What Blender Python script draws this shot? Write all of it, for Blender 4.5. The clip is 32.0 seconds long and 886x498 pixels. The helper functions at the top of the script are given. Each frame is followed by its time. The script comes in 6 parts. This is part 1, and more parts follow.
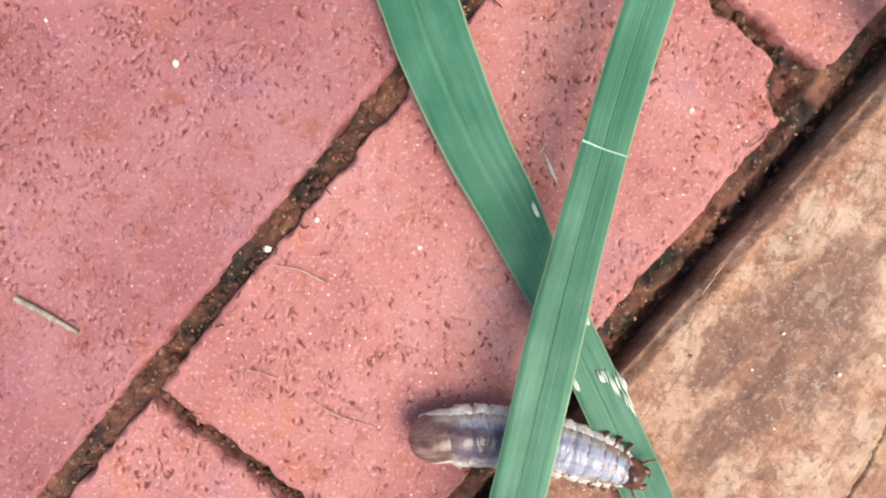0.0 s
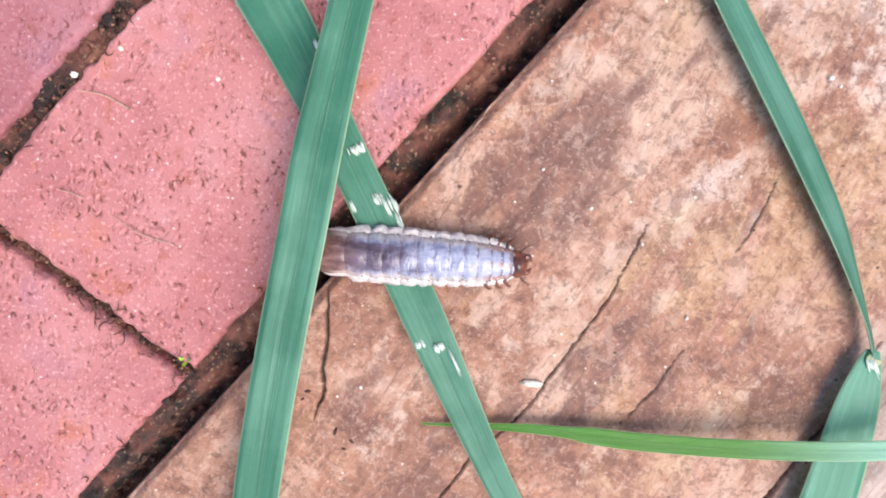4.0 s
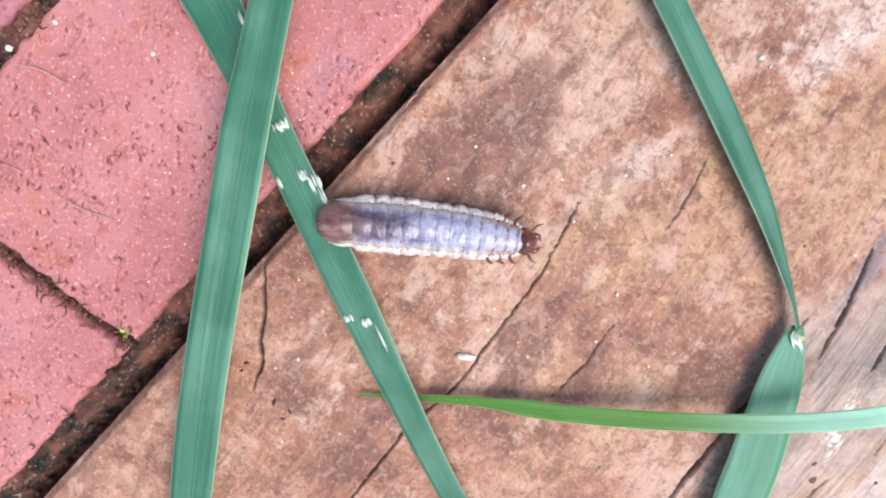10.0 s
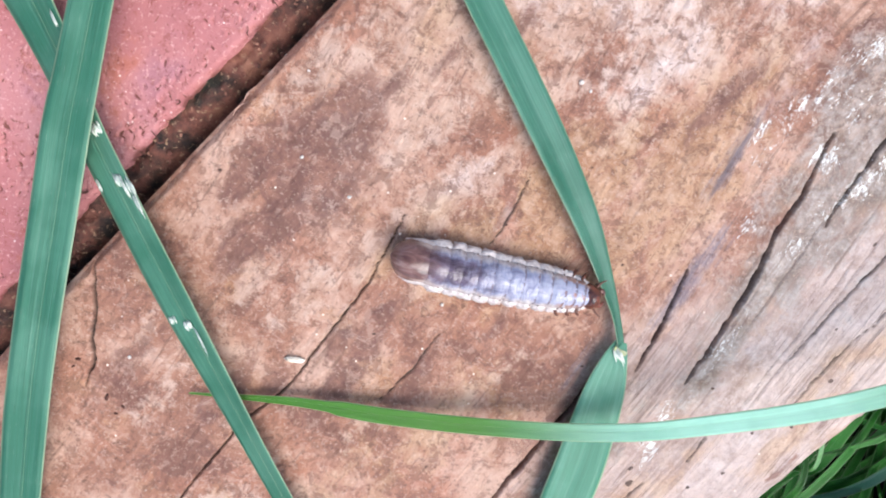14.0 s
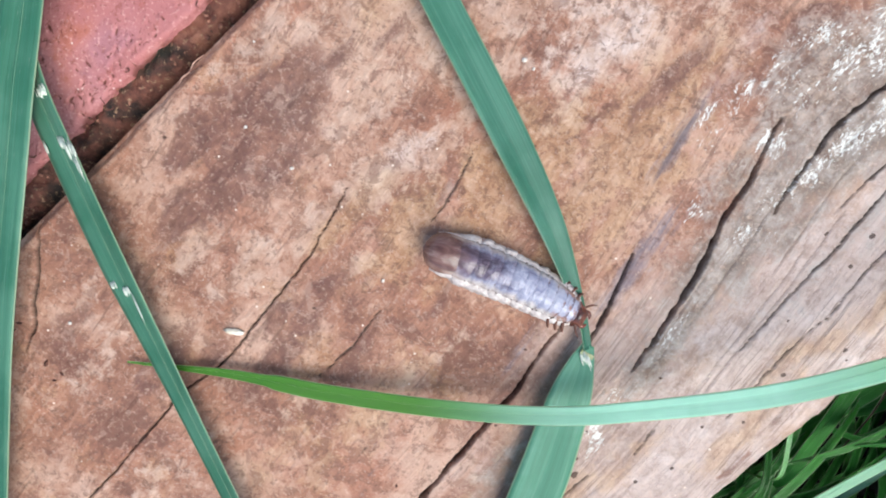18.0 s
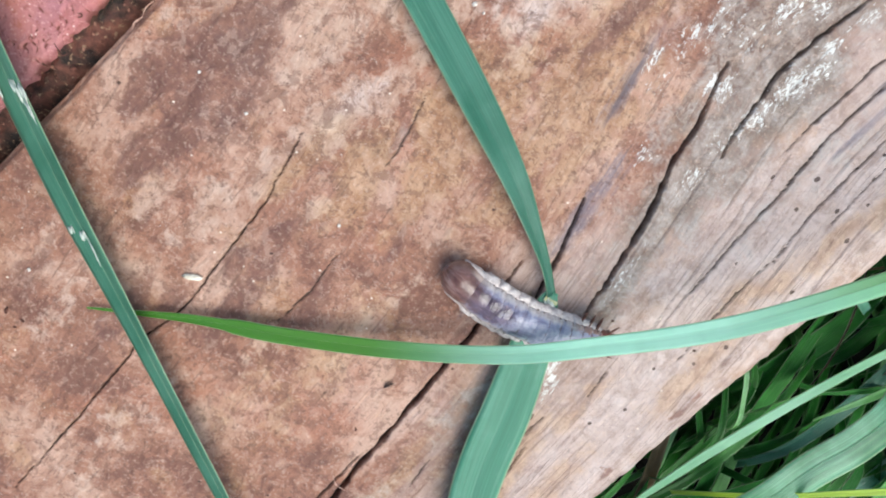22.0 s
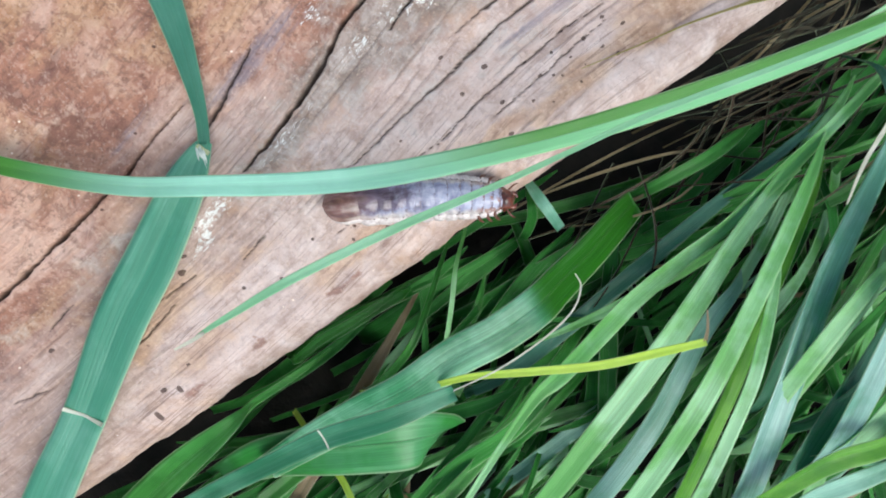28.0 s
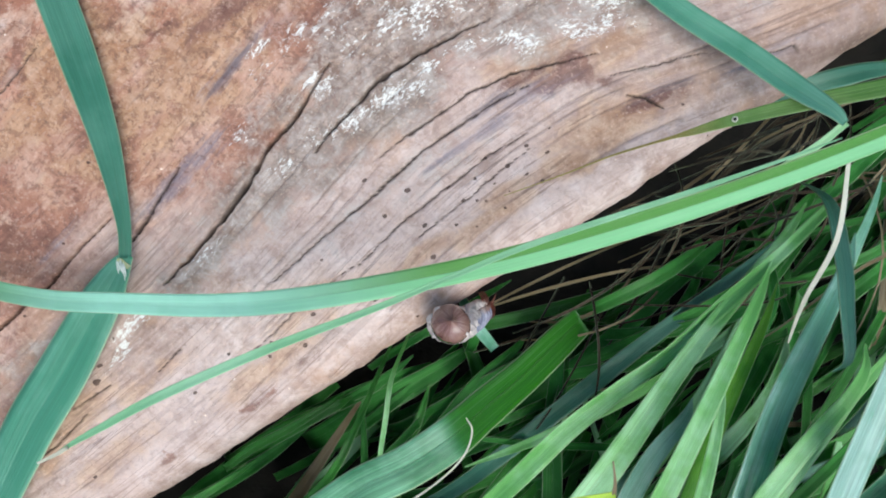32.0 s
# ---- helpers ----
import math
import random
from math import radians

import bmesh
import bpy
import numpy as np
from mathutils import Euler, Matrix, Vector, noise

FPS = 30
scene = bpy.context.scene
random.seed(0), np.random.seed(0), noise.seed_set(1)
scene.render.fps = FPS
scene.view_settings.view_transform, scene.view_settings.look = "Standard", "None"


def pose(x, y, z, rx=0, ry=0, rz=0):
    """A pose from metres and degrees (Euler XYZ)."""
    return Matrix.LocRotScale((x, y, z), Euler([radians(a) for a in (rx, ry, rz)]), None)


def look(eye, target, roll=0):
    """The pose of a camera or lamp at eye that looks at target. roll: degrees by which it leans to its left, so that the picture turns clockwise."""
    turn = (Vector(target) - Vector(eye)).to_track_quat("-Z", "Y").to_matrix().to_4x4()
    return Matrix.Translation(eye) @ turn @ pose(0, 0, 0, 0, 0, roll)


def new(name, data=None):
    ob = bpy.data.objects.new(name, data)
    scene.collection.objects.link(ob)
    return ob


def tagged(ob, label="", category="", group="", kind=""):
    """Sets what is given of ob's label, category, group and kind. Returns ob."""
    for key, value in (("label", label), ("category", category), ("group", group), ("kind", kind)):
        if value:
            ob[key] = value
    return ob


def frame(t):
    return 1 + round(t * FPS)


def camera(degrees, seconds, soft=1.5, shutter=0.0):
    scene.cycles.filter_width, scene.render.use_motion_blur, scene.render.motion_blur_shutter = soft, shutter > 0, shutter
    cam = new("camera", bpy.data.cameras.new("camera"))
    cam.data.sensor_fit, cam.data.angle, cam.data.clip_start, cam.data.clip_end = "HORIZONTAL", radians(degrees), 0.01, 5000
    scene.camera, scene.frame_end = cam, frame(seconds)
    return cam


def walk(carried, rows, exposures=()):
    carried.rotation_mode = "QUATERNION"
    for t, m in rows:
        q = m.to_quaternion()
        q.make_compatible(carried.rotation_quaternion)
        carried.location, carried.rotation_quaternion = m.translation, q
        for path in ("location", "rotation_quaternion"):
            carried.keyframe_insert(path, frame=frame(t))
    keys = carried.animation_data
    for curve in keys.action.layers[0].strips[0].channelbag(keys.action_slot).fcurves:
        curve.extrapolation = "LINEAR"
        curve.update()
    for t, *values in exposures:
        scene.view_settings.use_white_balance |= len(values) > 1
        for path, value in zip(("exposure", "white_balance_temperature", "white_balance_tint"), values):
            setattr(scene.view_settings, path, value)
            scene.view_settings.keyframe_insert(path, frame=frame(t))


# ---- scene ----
# ---- camera and its way ----
PATH = [
    (0.0, 0.0000, 0.0001, 0.1958, -0.96, 2.22, -2.40),
    (0.3, 0.0023, -0.0092, 0.1957, -1.30, 1.78, -2.84),
    (0.5, 0.0039, -0.0154, 0.1957, -1.52, 1.53, -3.19),
    (0.6, 0.0062, -0.0186, 0.1968, -1.54, 1.28, -3.12),
    (1.0, 0.0157, -0.0319, 0.2012, -1.43, 0.37, -3.00),
    (1.3, 0.0283, -0.0372, 0.2065, -1.73, 0.19, -2.73),
    (1.4, 0.0327, -0.0389, 0.2082, -1.83, 0.16, -2.62),
    (1.5, 0.0367, -0.0405, 0.2096, -1.97, 0.14, -2.48),
    (1.6, 0.0399, -0.0416, 0.2102, -2.23, 0.17, -2.31),
    (2.0, 0.0517, -0.0450, 0.2111, -3.56, 0.36, -1.43),
    (2.2, 0.0570, -0.0512, 0.2123, -3.69, 0.41, -0.99),
    (2.5, 0.0656, -0.0587, 0.2143, -4.25, 0.59, -0.19),
    (3.0, 0.0657, -0.0534, 0.2157, -4.61, 0.38, 0.27),
    (3.5, 0.0668, -0.0470, 0.2145, -4.87, 0.13, 0.23),
    (5.5, 0.0549, -0.0439, 0.2161, -6.28, 0.16, -1.64),
    (6.0, 0.0405, -0.0489, 0.2167, -6.80, 0.72, -1.49),
    (6.5, 0.0482, -0.0471, 0.2158, -6.56, 0.58, -0.98),
    (6.7, 0.0516, -0.0474, 0.2154, -6.24, 0.38, -0.81),
    (6.9, 0.0549, -0.0475, 0.2149, -5.96, 0.18, -0.64),
    (7.0, 0.0565, -0.0473, 0.2147, -5.85, 0.07, -0.56),
    (7.5, 0.0633, -0.0412, 0.2158, -6.53, 0.29, -0.18),
    (8.0, 0.0641, -0.0459, 0.2170, -6.08, 0.20, -0.53),
    (8.5, 0.0630, -0.0429, 0.2183, -6.30, 0.15, -0.46),
    (9.0, 0.0676, -0.0457, 0.2200, -6.87, -0.33, -0.44),
    (9.5, 0.0776, -0.0465, 0.2196, -7.12, -0.46, -0.06),
    (10.0, 0.0904, -0.0458, 0.2183, -7.24, -0.06, 0.27),
    (10.5, 0.0873, -0.0483, 0.2192, -7.43, 0.18, 0.91),
    (10.7, 0.0886, -0.0401, 0.2181, -7.83, 0.23, 1.20),
    (11.0, 0.0903, -0.0282, 0.2163, -8.31, 0.24, 1.65),
    (11.5, 0.0888, -0.0305, 0.2135, -7.78, 0.46, 1.43),
    (12.0, 0.0930, -0.0160, 0.2120, -8.87, -0.08, 1.43),
    (12.5, 0.1090, -0.0224, 0.2140, -7.23, 0.17, 1.64),
    (13.0, 0.1063, -0.0368, 0.2136, -7.12, 0.51, 1.43),
    (13.1, 0.1086, -0.0365, 0.2141, -7.65, 0.29, 1.48),
    (13.5, 0.1198, -0.0404, 0.2167, -8.39, -0.08, 1.77),
    (13.7, 0.1318, -0.0362, 0.2193, -8.96, -0.70, 2.08),
    (14.0, 0.1491, -0.0299, 0.2231, -9.82, -1.75, 2.54),
    (14.5, 0.1634, -0.0314, 0.2231, -7.77, -1.45, 2.25),
    (16.5, 0.1839, -0.0398, 0.2197, -6.44, -0.55, 4.18),
    (17.0, 0.1815, -0.0483, 0.2241, -6.87, -0.60, 4.59),
    (17.5, 0.1792, -0.0515, 0.2255, -6.80, -0.29, 4.35),
    (17.9, 0.1784, -0.0488, 0.2254, -7.10, -0.24, 4.23),
    (18.0, 0.1782, -0.0479, 0.2254, -7.24, -0.23, 4.20),
    (18.5, 0.1772, -0.0351, 0.2205, -6.85, -0.35, 4.01),
    (19.0, 0.1823, -0.0400, 0.2236, -7.06, -0.65, 3.87),
    (19.4, 0.1754, -0.0455, 0.2234, -6.40, -0.62, 3.66),
    (19.5, 0.1735, -0.0469, 0.2232, -6.20, -0.65, 3.61),
    (20.0, 0.1824, -0.0473, 0.2252, -6.56, -0.51, 3.81),
    (20.5, 0.1657, -0.0530, 0.2227, -5.98, -0.32, 3.35),
    (21.0, 0.1714, -0.0501, 0.2241, -6.84, -0.59, 3.45),
    (21.5, 0.1773, -0.0562, 0.2268, -7.28, -0.64, 3.68),
    (22.0, 0.1948, -0.0642, 0.2318, -8.20, -0.95, 3.88),
    (22.3, 0.2039, -0.0658, 0.2330, -8.34, -1.25, 4.13),
    (22.5, 0.2099, -0.0667, 0.2337, -8.43, -1.43, 4.30),
    (23.0, 0.2277, -0.0763, 0.2393, -8.57, -1.63, 4.85),
    (23.5, 0.2303, -0.0827, 0.2414, -9.07, -1.96, 5.12),
    (24.0, 0.2439, -0.0813, 0.2392, -8.76, -1.93, 5.51),
    (24.2, 0.2521, -0.0841, 0.2360, -8.88, -1.85, 5.70),
    (24.5, 0.2646, -0.0880, 0.2310, -9.14, -1.70, 5.96),
    (26.5, 0.2886, -0.1098, 0.2354, -6.06, -1.74, 8.30),
    (27.0, 0.3029, -0.1248, 0.2393, -6.62, -2.42, 8.26),
    (27.5, 0.3088, -0.1358, 0.2442, -6.58, -3.13, 9.52),
    (27.6, 0.3132, -0.1305, 0.2435, -6.65, -3.17, 9.93),
    (27.8, 0.3216, -0.1202, 0.2426, -6.64, -3.37, 10.79),
    (28.0, 0.3300, -0.1097, 0.2415, -6.66, -3.55, 11.66),
    (28.2, 0.3374, -0.1053, 0.2461, -6.43, -3.79, 11.57),
    (28.5, 0.3488, -0.0984, 0.2528, -6.12, -4.10, 11.44),
    (29.0, 0.3564, -0.0908, 0.2525, -5.46, -3.76, 12.19),
    (29.5, 0.3570, -0.0835, 0.2525, -5.33, -4.33, 12.96),
    (30.0, 0.3704, -0.0717, 0.2493, -4.68, -3.41, 14.13),
    (30.5, 0.3823, -0.0710, 0.2408, -1.55, -1.06, 14.08),
    (31.0, 0.3749, -0.0686, 0.2383, -0.47, -0.51, 13.73),
    (31.5, 0.3776, -0.0726, 0.2385, -0.95, -0.25, 13.81),
    (32.0, 0.3698, -0.0774, 0.2369, -0.39, 0.18, 14.10),
]

cam = camera(75.0, 32.0, soft=1.9)


def eye(x, y, z, a, b, c):
    """A pose from a place and a turn vector in degrees; no turn looks straight down."""
    w = Vector((a, b, c))
    return Matrix.Translation((x, y, z)) @ Matrix.Rotation(radians(w.length), 4, w.normalized())


# seconds, stops, kelvin, tint
EXPOSURES = [(0.0, 0.75, 7350, 2), (1.0, 0.77, 7050, 4), (2.0, 0.8, 6550, 10), (3.0, 0.82, 6450, 10), (9.0, 0.7, 6500, 10), (12.0, 0.72, 6150, 10), (14.0, 0.68, 6200, 9),
             (18.0, 0.5, 6300, 4), (24.0, 0.45, 6250, 2), (32.0, 0.41, 6150, 3)]
walk(cam, [(t, eye(*row)) for t, *row in PATH], EXPOSURES)

# ---- light: open shade under a bright sky ----
world = bpy.data.worlds.new("sky")
scene.world = world
world.use_nodes = True
nodes, links = world.node_tree.nodes, world.node_tree.links
sky = nodes.new("ShaderNodeTexSky")
sky.sky_type, sky.sun_disc = "NISHITA", False
sky.sun_elevation, sky.sun_rotation = radians(58), radians(135)
sky.air_density, sky.dust_density, sky.ozone_density = 1.0, 3.0, 1.0
links.new(sky.outputs[0], nodes["Background"].inputs[0])
nodes["Background"].inputs[1].default_value = 0.13
sun = new("sun", bpy.data.lights.new("sun", "SUN"))
sun.data.energy, sun.data.angle, sun.data.color = 1.95, radians(50), (1.0, 0.97, 0.93)
sun.matrix_world = look((0.6, -0.6, 1.35), (0, 0, 0))

# ---- numbers ----
MM = 0.001
CU, SU = 0.6845, 0.7290            # the course direction of the paving and of the log


def uv_xy(u, v):
    return u * CU - v * SU, u * SU + v * CU


def hash2(i, j, seed):
    n = (i.astype(np.int64) * 374761393 + j.astype(np.int64) * 668265263 + seed * 974634777) & 0x7FFFFFFF
    n = ((n ^ (n >> 13)) * 1274126177) & 0x7FFFFFFF
    return ((n ^ (n >> 16)) & 0xFFFF) / 65535.0


def value_noise(x, y, seed=0):
    i, j = np.floor(x), np.floor(y)
    fx, fy = x - i, y - j
    fx, fy = fx * fx * (3 - 2 * fx), fy * fy * (3 - 2 * fy)
    a, b = hash2(i, j, seed), hash2(i + 1, j, seed)
    c, d = hash2(i, j + 1, seed), hash2(i + 1, j + 1, seed)
    return (a + (b - a) * fx) * (1 - fy) + (c + (d - c) * fx) * fy


def fbm(x, y, seed=0, octaves=4):
    total, amp, norm = 0.0, 1.0, 0.0
    for k in range(octaves):
        total = total + amp * value_noise(x * 2 ** k, y * 2 ** k, seed + 17 * k)
        norm += amp
        amp *= 0.5
    return total / norm


def smooth(e0, e1, x):
    t = np.clip((x - e0) / (e1 - e0), 0, 1)
    return t * t * (3 - 2 * t)


def near_line(u, v, line):
    """Distance of every (u, v) from a polyline, and the share of its length at the nearest place."""
    pts = np.array(line, float)
    seg = np.hypot(*np.diff(pts, axis=0).T)
    start, whole = np.r_[0, np.cumsum(seg)], seg.sum()
    best, along = np.full(u.shape, 1e9), np.zeros(u.shape)
    for k in range(len(seg)):
        d = (pts[k + 1] - pts[k]) / seg[k]
        s = np.clip((u - pts[k][0]) * d[0] + (v - pts[k][1]) * d[1], 0, seg[k])
        dist = np.hypot(u - pts[k][0] - s * d[0], v - pts[k][1] - s * d[1])
        hit = dist < best
        best, along = np.where(hit, dist, best), np.where(hit, (start[k] + s) / whole, along)
    return best, along


def sheet(name, X, Y, Z, extra=(), close=False, wrap=False):
    """A mesh from a grid of places. extra: (name, array n x 3) per-vertex vectors. wrap: columns join into a tube."""
    n, m = X.shape
    me = bpy.data.meshes.new(name)
    co = np.stack([X, Y, Z], -1).reshape(-1, 3)
    i, j = np.meshgrid(np.arange(n - 1), np.arange(m if wrap else m - 1), indexing="ij")
    k = (j + 1) % m
    quads = np.stack([i * m + j, (i + 1) * m + j, (i + 1) * m + k, i * m + k], -1).reshape(-1, 4)
    caps = [list(range(m))[::-1], [(n - 1) * m + c for c in range(m)]] if close else []
    if close:
        me.from_pydata(co.tolist(), [], quads.tolist() + caps)
    else:
        me.vertices.add(len(co))
        me.vertices.foreach_set("co", co.ravel())
        me.loops.add(quads.size)
        me.loops.foreach_set("vertex_index", quads.ravel())
        me.polygons.add(len(quads))
        me.polygons.foreach_set("loop_start", np.arange(0, quads.size, 4))
    me.update(calc_edges=True)
    me.polygons.foreach_set("use_smooth", np.ones(len(me.polygons), bool))
    for key, values in extra:
        at = me.attributes.new(key, "FLOAT_VECTOR", "POINT")
        at.data.foreach_set("vector", np.asarray(values, np.float32).reshape(-1))
    return me


def part(name, data, material, parent=None, label="", m=None):
    """Links a mesh (or a bmesh) as one object under a thing or a part."""
    if isinstance(data, bmesh.types.BMesh):
        me = bpy.data.meshes.new(name)
        data.to_mesh(me)
        data.free()
        me.polygons.foreach_set("use_smooth", np.ones(len(me.polygons), bool))
        data = me
    if material and not data.materials:
        data.materials.append(material)
    ob = new(name, data)
    ob.parent = parent
    if m is not None:
        ob.matrix_basis = m
    return tagged(ob, label)


# ---- materials ----
class Mat:
    """A node material with short names for the nodes that all surfaces share."""

    def __init__(self, name):
        self.mat = bpy.data.materials.new(name)
        self.mat.use_nodes = True
        self.t = self.mat.node_tree
        self.bsdf = self.t.nodes["Principled BSDF"]
        self.out = self.t.nodes["Material Output"]

    def add(self, kind, **values):
        n = self.t.nodes.new(kind)
        for key, value in values.items():
            setattr(n, key, value)
        return n

    def put(self, socket, value):
        if isinstance(value, bpy.types.NodeSocket):
            self.t.links.new(value, socket)
        elif isinstance(value, tuple) and len(value) == 3 and socket.type == "RGBA":
            socket.default_value = (*value, 1)
        else:
            socket.default_value = value

    def coords(self, kind="Object"):
        return self.add("ShaderNodeTexCoord").outputs[kind]

    def attr(self, name):
        n = self.add("ShaderNodeAttribute")
        n.attribute_name = name
        return n.outputs["Vector"]

    def split(self, vec):
        n = self.add("ShaderNodeSeparateXYZ")
        self.put(n.inputs[0], vec)
        return n.outputs

    def scaled(self, vec, s):
        n = self.add("ShaderNodeVectorMath", operation="MULTIPLY")
        self.put(n.inputs[0], vec)
        n.inputs[1].default_value = s
        return n.outputs[0]

    def noise(self, vec, scale, detail=4.0, rough=0.55, distort=0.0):
        n = self.add("ShaderNodeTexNoise")
        self.put(n.inputs["Vector"], vec)
        n.inputs["Scale"].default_value, n.inputs["Detail"].default_value = scale, detail
        n.inputs["Roughness"].default_value, n.inputs["Distortion"].default_value = rough, distort
        return n.outputs[0]

    def voronoi(self, vec, scale, feature="F1"):
        n = self.add("ShaderNodeTexVoronoi", feature=feature)
        self.put(n.inputs["Vector"], vec)
        n.inputs["Scale"].default_value = scale
        return n.outputs[0]

    def math(self, op, a, b=0.0, c=None):
        n = self.add("ShaderNodeMath", operation=op)
        self.put(n.inputs[0], a)
        self.put(n.inputs[1], b)
        if c is not None:
            self.put(n.inputs[2], c)
        return n.outputs[0]

    def step(self, x, lo, hi):
        n = self.add("ShaderNodeMapRange", interpolation_type="SMOOTHSTEP")
        self.put(n.inputs[0], x)
        n.inputs[1].default_value, n.inputs[2].default_value = lo, hi
        return n.outputs[0]

    def ramp(self, x, *stops):
        n = self.add("ShaderNodeValToRGB")
        self.put(n.inputs[0], x)
        while len(n.color_ramp.elements) < len(stops):
            n.color_ramp.elements.new(0.5)
        for e, (p, c) in zip(n.color_ramp.elements, stops):
            e.position, e.color = p, (*c, 1)
        return n.outputs[0]

    def mix(self, f, a, b, blend="MIX"):
        n = self.add("ShaderNodeMix", data_type="RGBA", blend_type=blend)
        self.put(n.inputs[0], f)
        self.put(n.inputs[6], a)
        self.put(n.inputs[7], b)
        return n.outputs[2]

    def bump(self, height, strength, distance, normal=None):
        n = self.add("ShaderNodeBump")
        self.put(n.inputs["Height"], height)
        n.inputs["Strength"].default_value, n.inputs["Distance"].default_value = strength, distance
        if normal:
            self.put(n.inputs["Normal"], normal)
        return n.outputs[0]

    def done(self, color, rough=0.6, normal=None, **more):
        self.put(self.bsdf.inputs["Base Color"], color)
        self.put(self.bsdf.inputs["Roughness"], rough)
        if normal:
            self.put(self.bsdf.inputs["Normal"], normal)
        for key, value in more.items():
            self.put(self.bsdf.inputs[key.replace("_", " ")], value)
        return self.mat


def brick_material():
    m = Mat("fired_brick")
    p = m.coords()
    big, mid, fine = m.noise(p, 16, 4, 0.6), m.noise(p, 85, 5, 0.65), m.noise(p, 650, 4, 0.7)
    c = m.ramp(big, (0.38, (0.42, 0.15, 0.15)), (0.5, (0.49, 0.19, 0.183)), (0.62, (0.53, 0.23, 0.225)))
    c = m.mix(m.math("MULTIPLY", m.step(m.noise(p, 42, 5, 0.65), 0.54, 0.68), 0.6), c, (0.52, 0.18, 0.12))
    c = m.mix(m.math("MULTIPLY", m.step(m.noise(p, 30, 4, 0.6), 0.56, 0.7), 0.45), c, (0.38, 0.175, 0.225))
    c = m.mix(m.math("MULTIPLY", m.step(mid, 0.57, 0.68), 0.55), c, (0.36, 0.11, 0.08))
    c = m.mix(m.math("MULTIPLY", m.step(m.noise(p, 240, 5, 0.75), 0.55, 0.64), 0.6), c, (0.3, 0.085, 0.07))
    c = m.mix(m.math("MULTIPLY", m.step(fine, 0.55, 0.65), 0.6), c, (0.74, 0.42, 0.39))
    c = m.mix(m.math("MULTIPLY", m.step(m.voronoi(p, 230), 0.11, 0.06), m.step(m.noise(p, 75, 2), 0.52, 0.58)), c, (0.85, 0.68, 0.62))
    turned = m.add("ShaderNodeVectorRotate", rotation_type="Z_AXIS")
    m.put(turned.inputs["Vector"], p)
    turned.inputs["Angle"].default_value = radians(22)
    drag = m.noise(m.scaled(turned.outputs[0], (430, 205, 300)), 1.0, 4, 0.6, 2.4)
    patchy = m.math("MULTIPLY", m.math("SUBTRACT", m.noise(p, 55, 3), 0.5), 0.35)
    slit = m.step(m.math("ADD", drag, patchy), 0.61, 0.66)
    c = m.mix(m.math("MULTIPLY", slit, 0.6), c, (0.2, 0.055, 0.042))
    marks = m.split(m.attr("pit"))        # holes, and how far the brick's colour is darkened
    pit = marks[0]
    c = m.mix(marks[1], c, m.mix(1.0, c, (0.71, 0.67, 0.78), "MULTIPLY"))
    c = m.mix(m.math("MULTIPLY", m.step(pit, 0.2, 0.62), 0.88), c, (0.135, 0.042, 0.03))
    grain = m.bump(fine, 0.5, 0.0008)
    return m.done(c, m.ramp(mid, (0.35, (0.6,) * 3), (0.65, (0.85,) * 3)), m.bump(m.math("SUBTRACT", 1.0, slit), 0.5, 0.001, m.bump(mid, 0.5, 0.0015, grain)), Specular_IOR_Level=0.35)


def soil_material(name="joint_soil", light=1.0):
    m = Mat(name)
    p = m.coords()
    n, f = m.noise(p, 70, 5, 0.65), m.noise(p, 420, 4, 0.7)
    c = m.ramp(n, (0.38, (0.012, 0.008, 0.007)), (0.47, (0.06, 0.026, 0.018)), (0.56, (0.14, 0.05, 0.035)), (0.68, (0.235, 0.1, 0.064)))
    c = m.mix(m.step(m.noise(p, 24, 3), 0.6, 0.68), c, (0.02, 0.022, 0.012))
    c = m.mix(m.math("MULTIPLY", m.step(f, 0.57, 0.68), light), c, (0.33, 0.21, 0.13))
    return m.done(c, 0.8, m.bump(f, 0.8, 0.0015, m.bump(n, 0.6, 0.003)))


